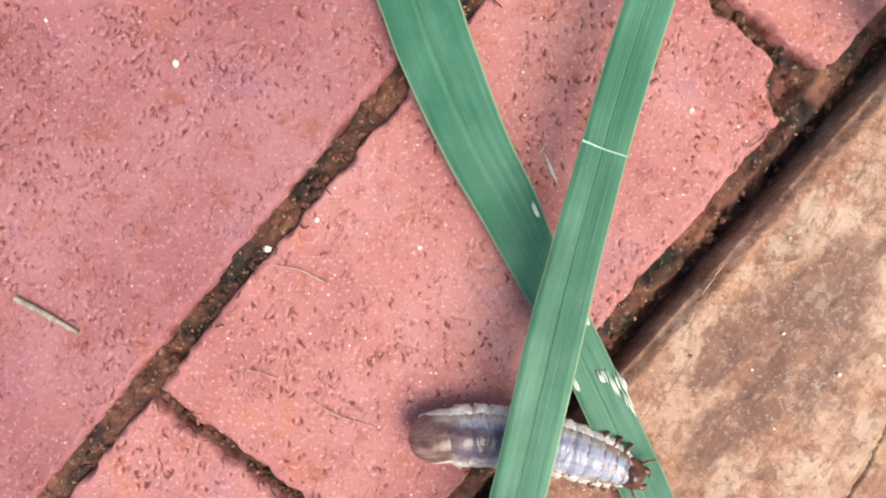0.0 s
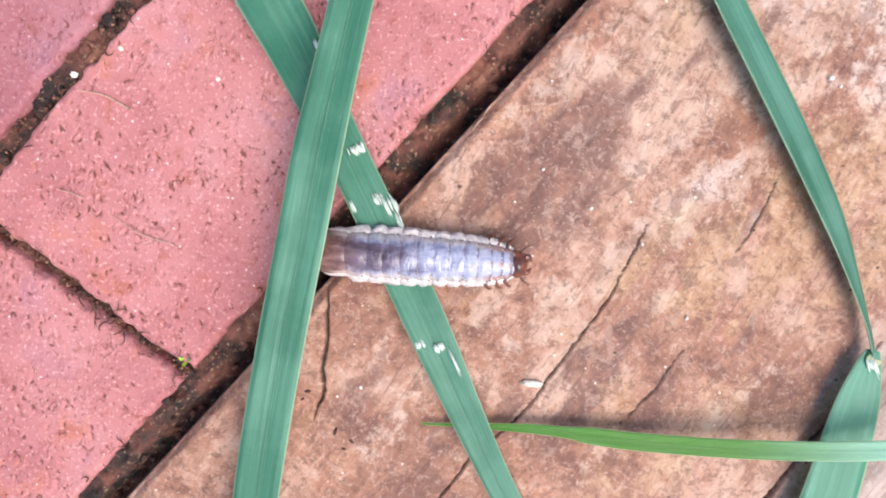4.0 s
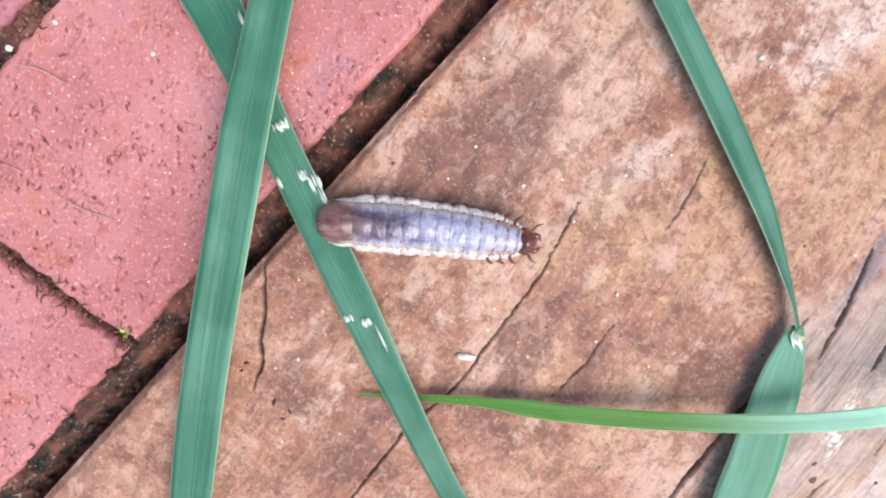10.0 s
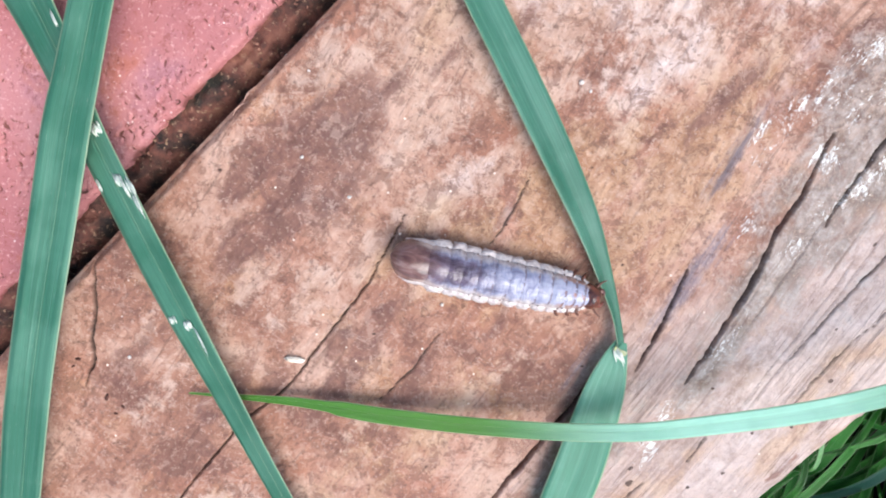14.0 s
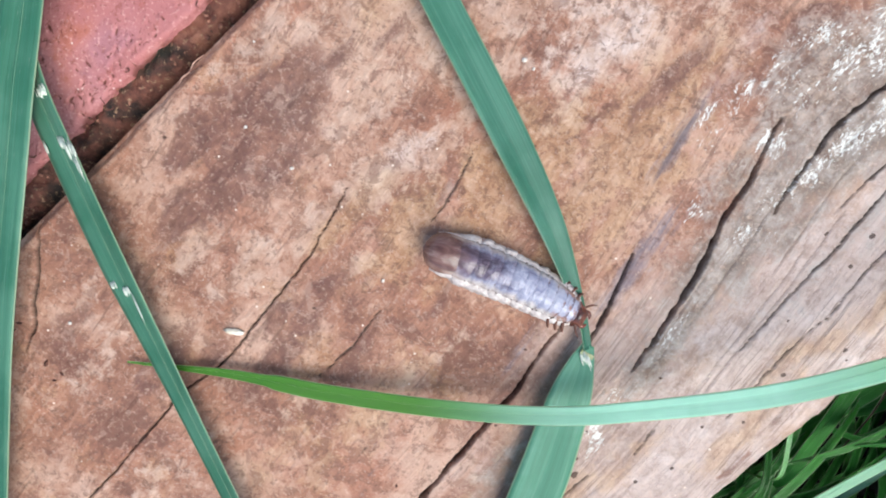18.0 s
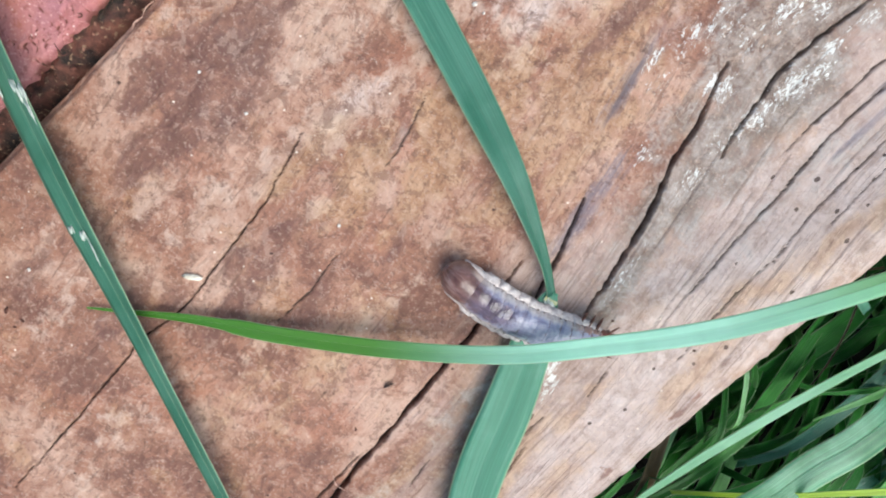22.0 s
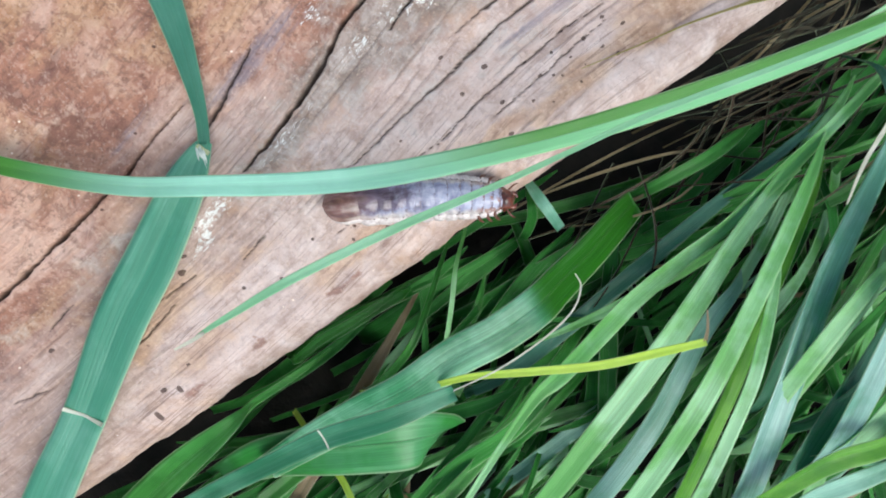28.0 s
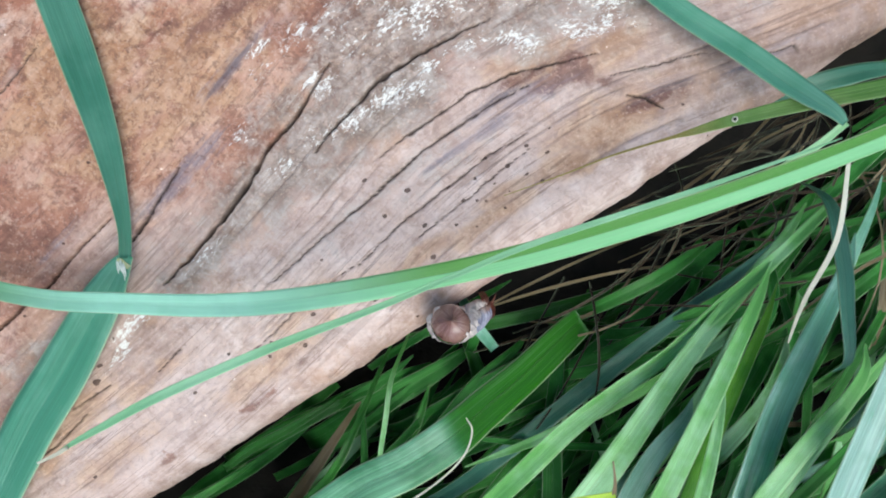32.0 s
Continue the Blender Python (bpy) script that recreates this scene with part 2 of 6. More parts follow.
def wood_material():
    """Old wood: a pinkish tan face under a peeling brown film, ochre and mauve stains, bare paler side wood, lichen, cracks."""
    m = Mat("weathered_wood")
    p, g = m.coords(), m.attr("grain")
    a, b, w = m.split(m.attr("stain")), m.split(m.attr("stain2")), m.split(m.attr("stain3"))
    streak = m.noise(m.scaled(g, (9, 120, 9)), 1.0, 5, 0.6, 0.4)
    thread = m.noise(m.scaled(g, (70, 800, 70)), 1.0, 4, 0.6)
    patch, mid, fine = m.noise(p, 22, 6, 0.62, 0.5), m.noise(p, 105, 7, 0.72, 0.3), m.noise(p, 560, 4, 0.7)
    scale_a, scale_b = m.noise(p, 48, 10, 0.72, 0.55), m.noise(p, 150, 8, 0.74, 0.5)
    edge = m.math("MULTIPLY", m.math("SUBTRACT", m.math("ADD", m.math("MULTIPLY", mid, 0.55), m.math("ADD", m.math("MULTIPLY", scale_a, 0.3), m.math("MULTIPLY", scale_b, 0.15))), 0.5), 2.6)

    def zone(mask, colour, c, top=0.9, soft=0.09, rough=1.0):
        e = m.step(m.math("ADD", mask, m.math("MULTIPLY", edge, rough)), 0.5 - soft, 0.5 + soft)
        return m.mix(m.math("MULTIPLY", e, top), c, colour)

    def over(c, colour, x, lo, hi, top):
        return m.mix(m.math("MULTIPLY", m.step(x, lo, hi), top), c, colour)
    # the tan face and its slow changes of tone
    c = m.ramp(patch, (0.36, (0.245, 0.106, 0.07)), (0.47, (0.355, 0.168, 0.108)), (0.54, (0.43, 0.232, 0.16)), (0.64, (0.53, 0.325, 0.24)))
    c = over(c, (0.5, 0.2, 0.125), m.noise(p, 15, 4, 0.6, 0.3), 0.5, 0.66, 0.32)
    c = over(c, (0.52, 0.315, 0.15), m.noise(p, 30, 5, 0.65, 0.3), 0.55, 0.66, 0.28)
    # the film, in two coats with ragged edges
    film = m.math("ADD", m.math("MULTIPLY", scale_a, 0.6), m.math("MULTIPLY", patch, 0.4))
    c = over(c, (0.31, 0.145, 0.1), film, 0.497, 0.477, 0.6)
    c = over(c, (0.165, 0.075, 0.055), film, 0.455, 0.435, 0.6)
    c = over(c, (0.6, 0.4, 0.31), film, 0.54, 0.57, 0.36)
    # the bare side wood, pale and smooth, in long soft bands
    bare = m.step(m.math("ADD", w[2], m.math("ADD", m.math("MULTIPLY", edge, 0.3), m.math("MULTIPLY", m.math("SUBTRACT", streak, 0.5), 0.5))), 0.2, 0.8)
    ply = m.math("ADD", m.math("MULTIPLY", streak, 0.45), m.math("ADD", m.math("MULTIPLY", thread, 0.12), m.math("MULTIPLY", patch, 0.43)))
    c = m.mix(m.math("MULTIPLY", bare, 0.86), c, m.ramp(ply, (0.38, (0.25, 0.168, 0.132)), (0.46, (0.385, 0.275, 0.228)), (0.54, (0.515, 0.39, 0.345)), (0.64, (0.64, 0.53, 0.495))))
    c = m.mix(m.math("MULTIPLY", m.math("MULTIPLY", m.step(m.noise(p, 26, 5, 0.65, 0.4), 0.52, 0.62), bare), 0.3), c, (0.6, 0.35, 0.19))
    c = zone(w[0], m.ramp(mid, (0.4, (0.45, 0.275, 0.19)), (0.5, (0.55, 0.37, 0.28)), (0.62, (0.66, 0.49, 0.4))), c, 0.6, 0.12)
    c = zone(a[0], m.ramp(mid, (0.36, (0.54, 0.415, 0.365)), (0.5, (0.66, 0.53, 0.485)), (0.64, (0.76, 0.65, 0.615))), c, 0.8, 0.3, 0.6)
    c = zone(b[1], m.ramp(mid, (0.42, (0.37, 0.195, 0.095)), (0.58, (0.55, 0.35, 0.21))), c, 0.62, 0.24)
    c = zone(m.math("MULTIPLY", a[1], 1.3), m.ramp(mid, (0.4, (0.125, 0.055, 0.047)), (0.5, (0.19, 0.09, 0.07)), (0.62, (0.29, 0.14, 0.1))), c, 0.85, 0.16, 1.1)
    c = zone(b[0], m.ramp(mid, (0.42, (0.17, 0.14, 0.115)), (0.6, (0.43, 0.385, 0.35))), c, 0.75, 0.28)
    # long thin grain lines of the bare wood
    line = m.math("ABSOLUTE", m.math("SUBTRACT", m.noise(m.scaled(g, (5, 170, 5)), 1.0, 3, 0.5, 0.3), 0.5))
    c = m.mix(m.math("MULTIPLY", m.math("MULTIPLY", m.step(line, 0.016, 0.004), bare), m.math("MULTIPLY", m.step(patch, 0.4, 0.6), 0.5)), c, (0.17, 0.105, 0.085))
    # small flakes and specks on all of it
    face = m.math("SUBTRACT", 1.0, m.math("MULTIPLY", bare, 0.7))
    c = m.mix(m.math("MULTIPLY", m.math("MULTIPLY", m.step(scale_b, 0.46, 0.447), 0.5), face), c, (0.19, 0.09, 0.062))
    c = m.mix(m.math("MULTIPLY", m.math("MULTIPLY", m.step(scale_b, 0.55, 0.565), 0.24), face), c, (0.66, 0.46, 0.36))
    bruise = m.math("MULTIPLY", m.step(m.math("ADD", b[2], m.math("ADD", m.math("MULTIPLY", edge, 0.7), m.math("MULTIPLY", m.math("SUBTRACT", m.noise(m.scaled(g, (30, 420, 30)), 1.0, 4, 0.6), 0.5), 1.6))), 0.2, 1.0), 0.8)
    c = m.mix(bruise, c, m.mix(m.step(streak, 0.4, 0.6), (0.085, 0.08, 0.11), (0.26, 0.22, 0.25)))
    c = over(c, (0.17, 0.085, 0.055), thread, 0.54, 0.68, 0.2)
    c = m.mix(m.math("MULTIPLY", m.math("MULTIPLY", m.step(streak, 0.57, 0.64), 0.35), bare), c, (0.25, 0.15, 0.11))
    c = over(c, (0.7, 0.51, 0.41), fine, 0.56, 0.64, 0.32)
    c = m.mix(m.math("MULTIPLY", m.math("MULTIPLY", m.step(m.noise(p, 290, 5, 0.72), 0.57, 0.62), 0.5), face), c, (0.13, 0.06, 0.042))
    c = m.mix(m.math("MULTIPLY", m.step(m.voronoi(p, 150), 0.08, 0.05), m.step(m.noise(p, 60, 2), 0.55, 0.6)), c, (0.85, 0.72, 0.6))
    c = m.mix(m.math("MULTIPLY", m.step(m.voronoi(m.scaled(p, (1, 1.4, 1)), 95), 0.1, 0.055), m.step(m.noise(p, 42, 2), 0.56, 0.6)), c, (0.09, 0.045, 0.032))
    nick = m.noise(m.scaled(g, (26, 330, 26)), 1.0, 4, 0.66, 0.2)
    c = over(c, (0.12, 0.065, 0.047), m.math("ADD", nick, m.math("MULTIPLY", m.math("SUBTRACT", patch, 0.5), 0.25)), 0.63, 0.67, 0.4)
    flake = m.math("ADD", m.math("MULTIPLY", m.math("SUBTRACT", m.noise(m.scaled(g, (420, 900, 420)), 1.0, 6, 0.8), 0.5), 1.9), m.math("MULTIPLY", m.math("SUBTRACT", m.noise(p, 70, 4, 0.6), 0.5), 0.9))
    white = m.step(m.math("ADD", m.math("MULTIPLY", a[2], 0.42), flake), 0.4, 0.5)
    c = m.mix(m.math("MULTIPLY", white, 0.9), c, (0.82, 0.81, 0.77))
    c = m.mix(m.math("MULTIPLY", m.step(w[1], 0.4, 0.6), 0.85), c, (0.06, 0.03, 0.022))
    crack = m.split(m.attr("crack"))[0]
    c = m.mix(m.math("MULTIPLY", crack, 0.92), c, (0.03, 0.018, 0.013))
    n = m.bump(scale_b, 0.45, 0.0016, m.bump(thread, 0.3, 0.0007, m.bump(fine, 0.45, 0.0009, m.bump(mid, 0.5, 0.002))))
    return m.done(c, m.ramp(mid, (0.35, (0.55,) * 3), (0.65, (0.8,) * 3)), n, Specular_IOR_Level=0.4)


def grass_material(name, dark, light, back, rough=0.38, scars=0.3, tip=None, stripes=0.6, tail=None, clear=0.33, gloss=0.65):
    """A grass leaf: veins along it, a paler midrib and rim, scars. tip: colour near the tip, and where along the leaf it ends, in metres."""
    m = Mat(name)
    g = m.split(m.attr("blade"))          # across -1..1, metres along, chance
    across = m.math("ABSOLUTE", g[0])
    lines = m.add("ShaderNodeCombineXYZ")
    m.put(lines.inputs[0], m.math("MULTIPLY", g[0], 16.0))
    m.put(lines.inputs[1], m.math("MULTIPLY", g[1], 14.0))
    m.put(lines.inputs[2], m.math("MULTIPLY", g[2], 40.0))
    vein, tone = m.noise(lines.outputs[0], 1.8, 4, 0.65), m.noise(m.coords(), 26, 4, 0.6)
    ribs = m.noise(m.scaled(lines.outputs[0], (0.42, 0.5, 1.0)), 1.5, 3, 0.6)
    c = m.mix(m.step(tone, 0.4, 0.6), dark, light)
    c = m.mix(m.math("MULTIPLY", m.step(g[2], 0.4, 0.9), 0.35), c, back)
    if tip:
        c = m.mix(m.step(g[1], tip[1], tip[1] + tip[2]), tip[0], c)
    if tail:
        # One half is darker here: the fold's shade is put into the colour.
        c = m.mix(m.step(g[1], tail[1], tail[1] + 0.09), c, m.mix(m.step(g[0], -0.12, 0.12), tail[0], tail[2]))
    c = m.mix(m.math("MULTIPLY", m.step(vein, 0.58, 0.42), stripes), c, m.mix(0.55, c, (0.0, 0.02, 0.01)))
    # Pale leaf margin, coloured brighter still for edges that catch light.
    c = m.mix(m.math("MULTIPLY", m.step(across, 0.92, 0.98), 0.6), c, (0.58, 0.7, 0.44))
    c = m.mix(m.math("MULTIPLY", m.step(ribs, 0.55, 0.44), stripes), c, m.mix(0.4, c, (0.0, 0.03, 0.02)))
    c = m.mix(m.math("MULTIPLY", m.step(ribs, 0.56, 0.64), stripes * 0.5), c, m.mix(0.35, c, (0.75, 0.9, 0.75)))
    marks = m.scaled(lines.outputs[0], (1.0, 6.0, 1.0))
    c = m.mix(m.math("MULTIPLY", m.step(m.noise(marks, 2.2, 3, 0.6), 0.66, 0.74), scars), c, (0.6, 0.66, 0.52))
    c = m.mix(m.math("MULTIPLY", m.step(m.noise(marks, 1.3, 2), 0.68, 0.76), scars), c, (0.015, 0.05, 0.035))
    shine = m.add("ShaderNodeBsdfTranslucent")
    m.put(shine.inputs[0], m.mix(1.0, c if tip else m.mix(0.5, back, light), (0.9, 1.0, 0.5), "MULTIPLY"))
    m.done(c, rough, m.bump(ribs, 0.35, 0.0008, m.bump(vein, 0.3, 0.0006)), Specular_IOR_Level=gloss)
    mixer = m.add("ShaderNodeMixShader")
    mixer.inputs[0].default_value = clear
    m.put(mixer.inputs[1], m.bsdf.outputs[0])
    m.put(mixer.inputs[2], shine.outputs[0])
    m.put(m.out.inputs[0], mixer.outputs[0])
    return m.mat


def plain(name, lo, hi, scale, rough=0.6, bump=0.3, dist=0.0005, **more):
    m = Mat(name)
    n = m.noise(m.coords(), scale, 4, 0.6)
    return m.done(m.ramp(n, (0.32, lo), (0.68, hi)), rough, m.bump(n, bump, dist), **more)


def skin_material():
    """Moist, half-clear grub skin: brown rear, the dark gut showing along the back, pale folds and sides, dark dashes in the creases."""
    m = Mat("grub_skin")
    p, g = m.coords(), m.attr("body")        # share of the body, across -1..1, place in the ring -1..1
    s, side, f = m.split(g)
    n, wide = m.noise(p, 380, 3, 0.6), m.noise(m.scaled(g, (16, 1.3, 0)), 1.0, 3, 0.6)
    side = m.math("ABSOLUTE", side)
    loose = m.math("MULTIPLY", m.math("SUBTRACT", wide, 0.5), 1.4)
    crease = m.noise(m.scaled(g, (34, 1.3, 0)), 1.0, 3, 0.5, 0.9)
    cloud = m.noise(m.scaled(g, (7, 2.5, 0)), 1.0, 4, 0.6, 0.5)
    body = m.step(s, 0.17, 0.3)
    c = m.ramp(cloud, (0.36, (0.2, 0.2, 0.31)), (0.5, (0.29, 0.295, 0.41)), (0.66, (0.42, 0.42, 0.52)))
    c = m.mix(m.math("MULTIPLY", m.step(crease, 0.5, 0.66), 0.4), c, (0.5, 0.5, 0.6))
    c = m.mix(m.math("MULTIPLY", m.step(m.math("ADD", s, loose), 0.45, 0.85), 0.3), c, (0.46, 0.46, 0.55))
    gut = m.math("MULTIPLY", m.step(m.math("ADD", side, m.math("MULTIPLY", loose, 0.5)), 0.8, 0.5), m.step(m.math("ADD", s, m.math("MULTIPLY", loose, 0.3)), 0.6, 0.3))
    c = m.mix(m.math("MULTIPLY", gut, 0.9), c, m.ramp(cloud, (0.4, (0.055, 0.034, 0.05)), (0.6, (0.13, 0.1, 0.165))))
    cream = m.step(m.math("ADD", side, m.math("MULTIPLY", loose, 0.45)), 0.62, 0.9)
    c = m.mix(m.math("MULTIPLY", cream, 0.85), c, m.ramp(n, (0.4, (0.43, 0.36, 0.33)), (0.62, (0.66, 0.59, 0.55))))
    seam = m.step(m.math("ADD", m.math("ABSOLUTE", f), m.math("MULTIPLY", m.math("SUBTRACT", m.noise(m.scaled(g, (60, 4, 0)), 1.0, 2), 0.5), 0.7)), 0.5, 0.66)
    dash = m.math("MULTIPLY", m.math("MULTIPLY", seam, body), m.step(m.noise(m.scaled(g, (13.6, 3.2, 0)), 1.0, 2, 0.5), 0.43, 0.52))
    c = m.mix(m.math("MULTIPLY", dash, 0.75), c, (0.12, 0.08, 0.1))
    slit = m.math("MULTIPLY", m.step(m.math("ABSOLUTE", m.math("SUBTRACT", side, 0.66)), 0.12, 0.05), m.step(m.math("ADD", m.math("ABSOLUTE", f), m.math("MULTIPLY", loose, 0.5)), 0.46, 0.58))
    c = m.mix(m.math("MULTIPLY", m.math("MULTIPLY", slit, body), 0.6), c, (0.13, 0.08, 0.09))
    rear = m.step(m.math("ADD", s, m.math("ADD", m.math("MULTIPLY", loose, 0.1), m.math("MULTIPLY", side, 0.05))), 0.29, 0.15)
    c = m.mix(m.math("MULTIPLY", rear, 0.92), c, m.ramp(m.noise(m.scaled(g, (9, 2.2, 0)), 1.0, 4, 0.6, 0.6), (0.34, (0.1, 0.042, 0.034)), (0.5, (0.19, 0.092, 0.072)), (0.68, (0.32, 0.2, 0.17))))
    core = m.math("MULTIPLY", m.step(m.math("ADD", side, m.math("MULTIPLY", loose, 0.4)), 0.62, 0.42), m.math("MULTIPLY", m.step(s, 0.1, 0.17), m.step(m.math("ADD", s, m.math("MULTIPLY", loose, 0.2)), 0.44, 0.33)))
    c = m.mix(m.math("MULTIPLY", core, 0.55), c, m.ramp(cloud, (0.4, (0.06, 0.035, 0.045)), (0.62, (0.15, 0.1, 0.13))))
    flank = m.math("MULTIPLY", m.step(side, 0.74, 0.86), m.step(s, 0.06, 0.14))
    c = m.mix(m.math("MULTIPLY", flank, m.math("MULTIPLY", rear, 0.6)), c, (0.7, 0.58, 0.52))
    front = m.math("MULTIPLY", m.step(s, 0.72, 0.88), m.step(m.noise(p, 230, 4, 0.65), 0.51, 0.6))
    c = m.mix(m.math("MULTIPLY", front, 0.7), c, (0.34, 0.14, 0.075))
    c = m.mix(m.math("MULTIPLY", m.math("MULTIPLY", m.step(m.noise(p, 420, 2), 0.66, 0.71), body), 0.6), c, (0.12, 0.08, 0.09))
    return m.done(c, m.ramp(n, (0.4, (0.1,) * 3), (0.6, (0.26,) * 3)), m.bump(m.math("MULTIPLY", crease, body), 0.55, 0.0013, m.bump(n, 0.35, 0.0007)), Specular_IOR_Level=0.6,
                  Subsurface_Weight=0.12, Subsurface_Scale=0.002, Subsurface_Radius=(1.0, 0.6, 0.5))


BRICK, SOIL, WOOD = brick_material(), soil_material(), wood_material()
# Near black: the deep shade between blades is put into the earth's colour.
EARTH = plain("earth_in_shade", (0.003, 0.003, 0.002), (0.014, 0.011, 0.007), 60, 0.9, 0.8, 0.004)
# TEAL and SAGE: blue gloss of the sky is put into the leaf colour.
TEAL = grass_material("bruised_sheen_grass", (0.065, 0.25, 0.155), (0.12, 0.34, 0.225), (0.09, 0.29, 0.19), 0.38, 0.5, stripes=0.3, gloss=0.42)
SAGE = grass_material("sage_grass", (0.058, 0.242, 0.155), (0.125, 0.35, 0.245), (0.09, 0.3, 0.195), 0.3, 0.3, stripes=0.4, gloss=0.65)
JADE = grass_material("jade_grass", (0.05, 0.26, 0.125), (0.125, 0.4, 0.23), (0.085, 0.33, 0.17), 0.3, 0.25, stripes=0.45, gloss=0.5)
# BLUE, PALE and SKY: sky highlights are mixed into their lighter colours.
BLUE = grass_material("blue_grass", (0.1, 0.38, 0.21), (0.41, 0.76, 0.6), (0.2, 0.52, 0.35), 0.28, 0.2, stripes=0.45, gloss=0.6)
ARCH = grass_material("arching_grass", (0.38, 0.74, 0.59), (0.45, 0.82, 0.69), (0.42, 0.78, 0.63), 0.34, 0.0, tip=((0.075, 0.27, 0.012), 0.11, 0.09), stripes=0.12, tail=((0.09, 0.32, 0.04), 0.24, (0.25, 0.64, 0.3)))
# CREASED: its sheen and the turned-away tip's shade are put into the colours.
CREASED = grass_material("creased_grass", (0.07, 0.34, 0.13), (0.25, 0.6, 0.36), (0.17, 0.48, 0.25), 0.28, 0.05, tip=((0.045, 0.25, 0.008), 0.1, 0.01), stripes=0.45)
LUSH = grass_material("shining_grass", (0.05, 0.32, 0.045), (0.12, 0.44, 0.15), (0.1, 0.38, 0.13), 0.28, 0.08, stripes=0.4, gloss=0.6)
PALE = grass_material("light_grass", (0.17, 0.5, 0.11), (0.5, 0.85, 0.49), (0.28, 0.63, 0.22), 0.32, 0.1, stripes=0.4, gloss=0.5)
GREEN = grass_material("lawn_grass", (0.02, 0.15, 0.008), (0.08, 0.35, 0.05), (0.05, 0.25, 0.025), 0.3, 0.1, stripes=0.4, gloss=0.4)
DEEP = grass_material("shaded_grass", (0.018, 0.14, 0.014), (0.08, 0.36, 0.06), (0.05, 0.26, 0.04), 0.45, 0.05, stripes=0.4, gloss=0.2)
FRESH = grass_material("fresh_green_grass", (0.08, 0.32, 0.012), (0.2, 0.52, 0.045), (0.14, 0.44, 0.025), 0.34, 0.08, stripes=0.4, gloss=0.4)
SKY = grass_material("sky_sheen_grass", (0.17, 0.45, 0.32), (0.42, 0.7, 0.62), (0.28, 0.56, 0.46), 0.26, 0.12, stripes=0.5, gloss=0.7)
LIME = grass_material("yellow_grass", (0.56, 0.78, 0.07), (0.68, 0.88, 0.13), (0.6, 0.82, 0.1), 0.4, 0.1, stripes=0.2)
BENT = grass_material("bent_grass", (0.095, 0.36, 0.23), (0.17, 0.46, 0.32), (0.13, 0.41, 0.28), 0.36, 0.2, stripes=0.3, gloss=0.45)
OLIVE = grass_material("olive_grass", (0.13, 0.32, 0.05), (0.25, 0.44, 0.12), (0.19, 0.38, 0.08), 0.38, 0.2, tip=((0.4, 0.31, 0.09), 0.066, 0.035), stripes=0.35, gloss=0.35)
MINT = grass_material("thin_mint_grass", (0.24, 0.55, 0.3), (0.4, 0.72, 0.48), (0.32, 0.63, 0.38), 0.34, 0.05, stripes=0.15)
STRAW = grass_material("dry_grass", (0.25, 0.17, 0.08), (0.45, 0.34, 0.2), (0.35, 0.25, 0.12), 0.7, 0.1)
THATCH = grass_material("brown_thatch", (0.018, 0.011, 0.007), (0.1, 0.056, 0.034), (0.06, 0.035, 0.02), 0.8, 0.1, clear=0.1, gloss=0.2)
DRY = grass_material("white_dry_grass", (0.62, 0.6, 0.5), (0.85, 0.83, 0.74), (0.7, 0.68, 0.6), 0.6, 0.0, stripes=0.1)
DARK = plain("hole_shade", (0.004, 0.006, 0.003), (0.012, 0.014, 0.008), 600, 0.9)
NODE = plain("pale_joint", (0.32, 0.38, 0.16), (0.62, 0.62, 0.36), 600, 0.6)

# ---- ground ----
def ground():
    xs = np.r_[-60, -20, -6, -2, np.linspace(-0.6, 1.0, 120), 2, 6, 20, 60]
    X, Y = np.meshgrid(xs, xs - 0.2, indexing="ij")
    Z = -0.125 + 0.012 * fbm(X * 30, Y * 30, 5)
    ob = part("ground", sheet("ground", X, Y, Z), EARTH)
    tagged(ob, "earth under grass and paving, near black for the deep shade", "ground", kind="structure")


ground()

# ---- log ----
# cracks: line in (u, v) millimetres, half width and depth in millimetres
CRACKS = [
    ([(197, -234), (194, -235), (173, -245), (157, -249), (140, -258), (120, -265), (107, -269), (90, -273)], 1.2, 6.0),
    ([(86, -238), (64, -243), (50, -247), (18, -252), (-29, -258), (-66, -264), (-120, -270)], 1.2, 6.0),
    ([(122, -236), (103, -245), (90, -250), (78, -254)], 0.8, 3.0),
    ([(57, -141), (28, -150), (-1, -154), (-28, -158), (-51, -155), (-96, -160), (-140, -163)], 0.38, 2.5),
    ([(-41, -70), (-55, -83), (-66, -90), (-72, -96), (-83, -101)], 0.9, 2.0),
    ([(101, -164), (90, -168), (72, -173)], 0.35, 1.0),
    ([(32, -185), (14, -188), (-5, -188)], 0.4, 1.0),
]
CRACKS += [([(262, -255), (252, -253), (228, -251), (209, -251), (193, -255), (172, -261)], 0.9, 2.5)]
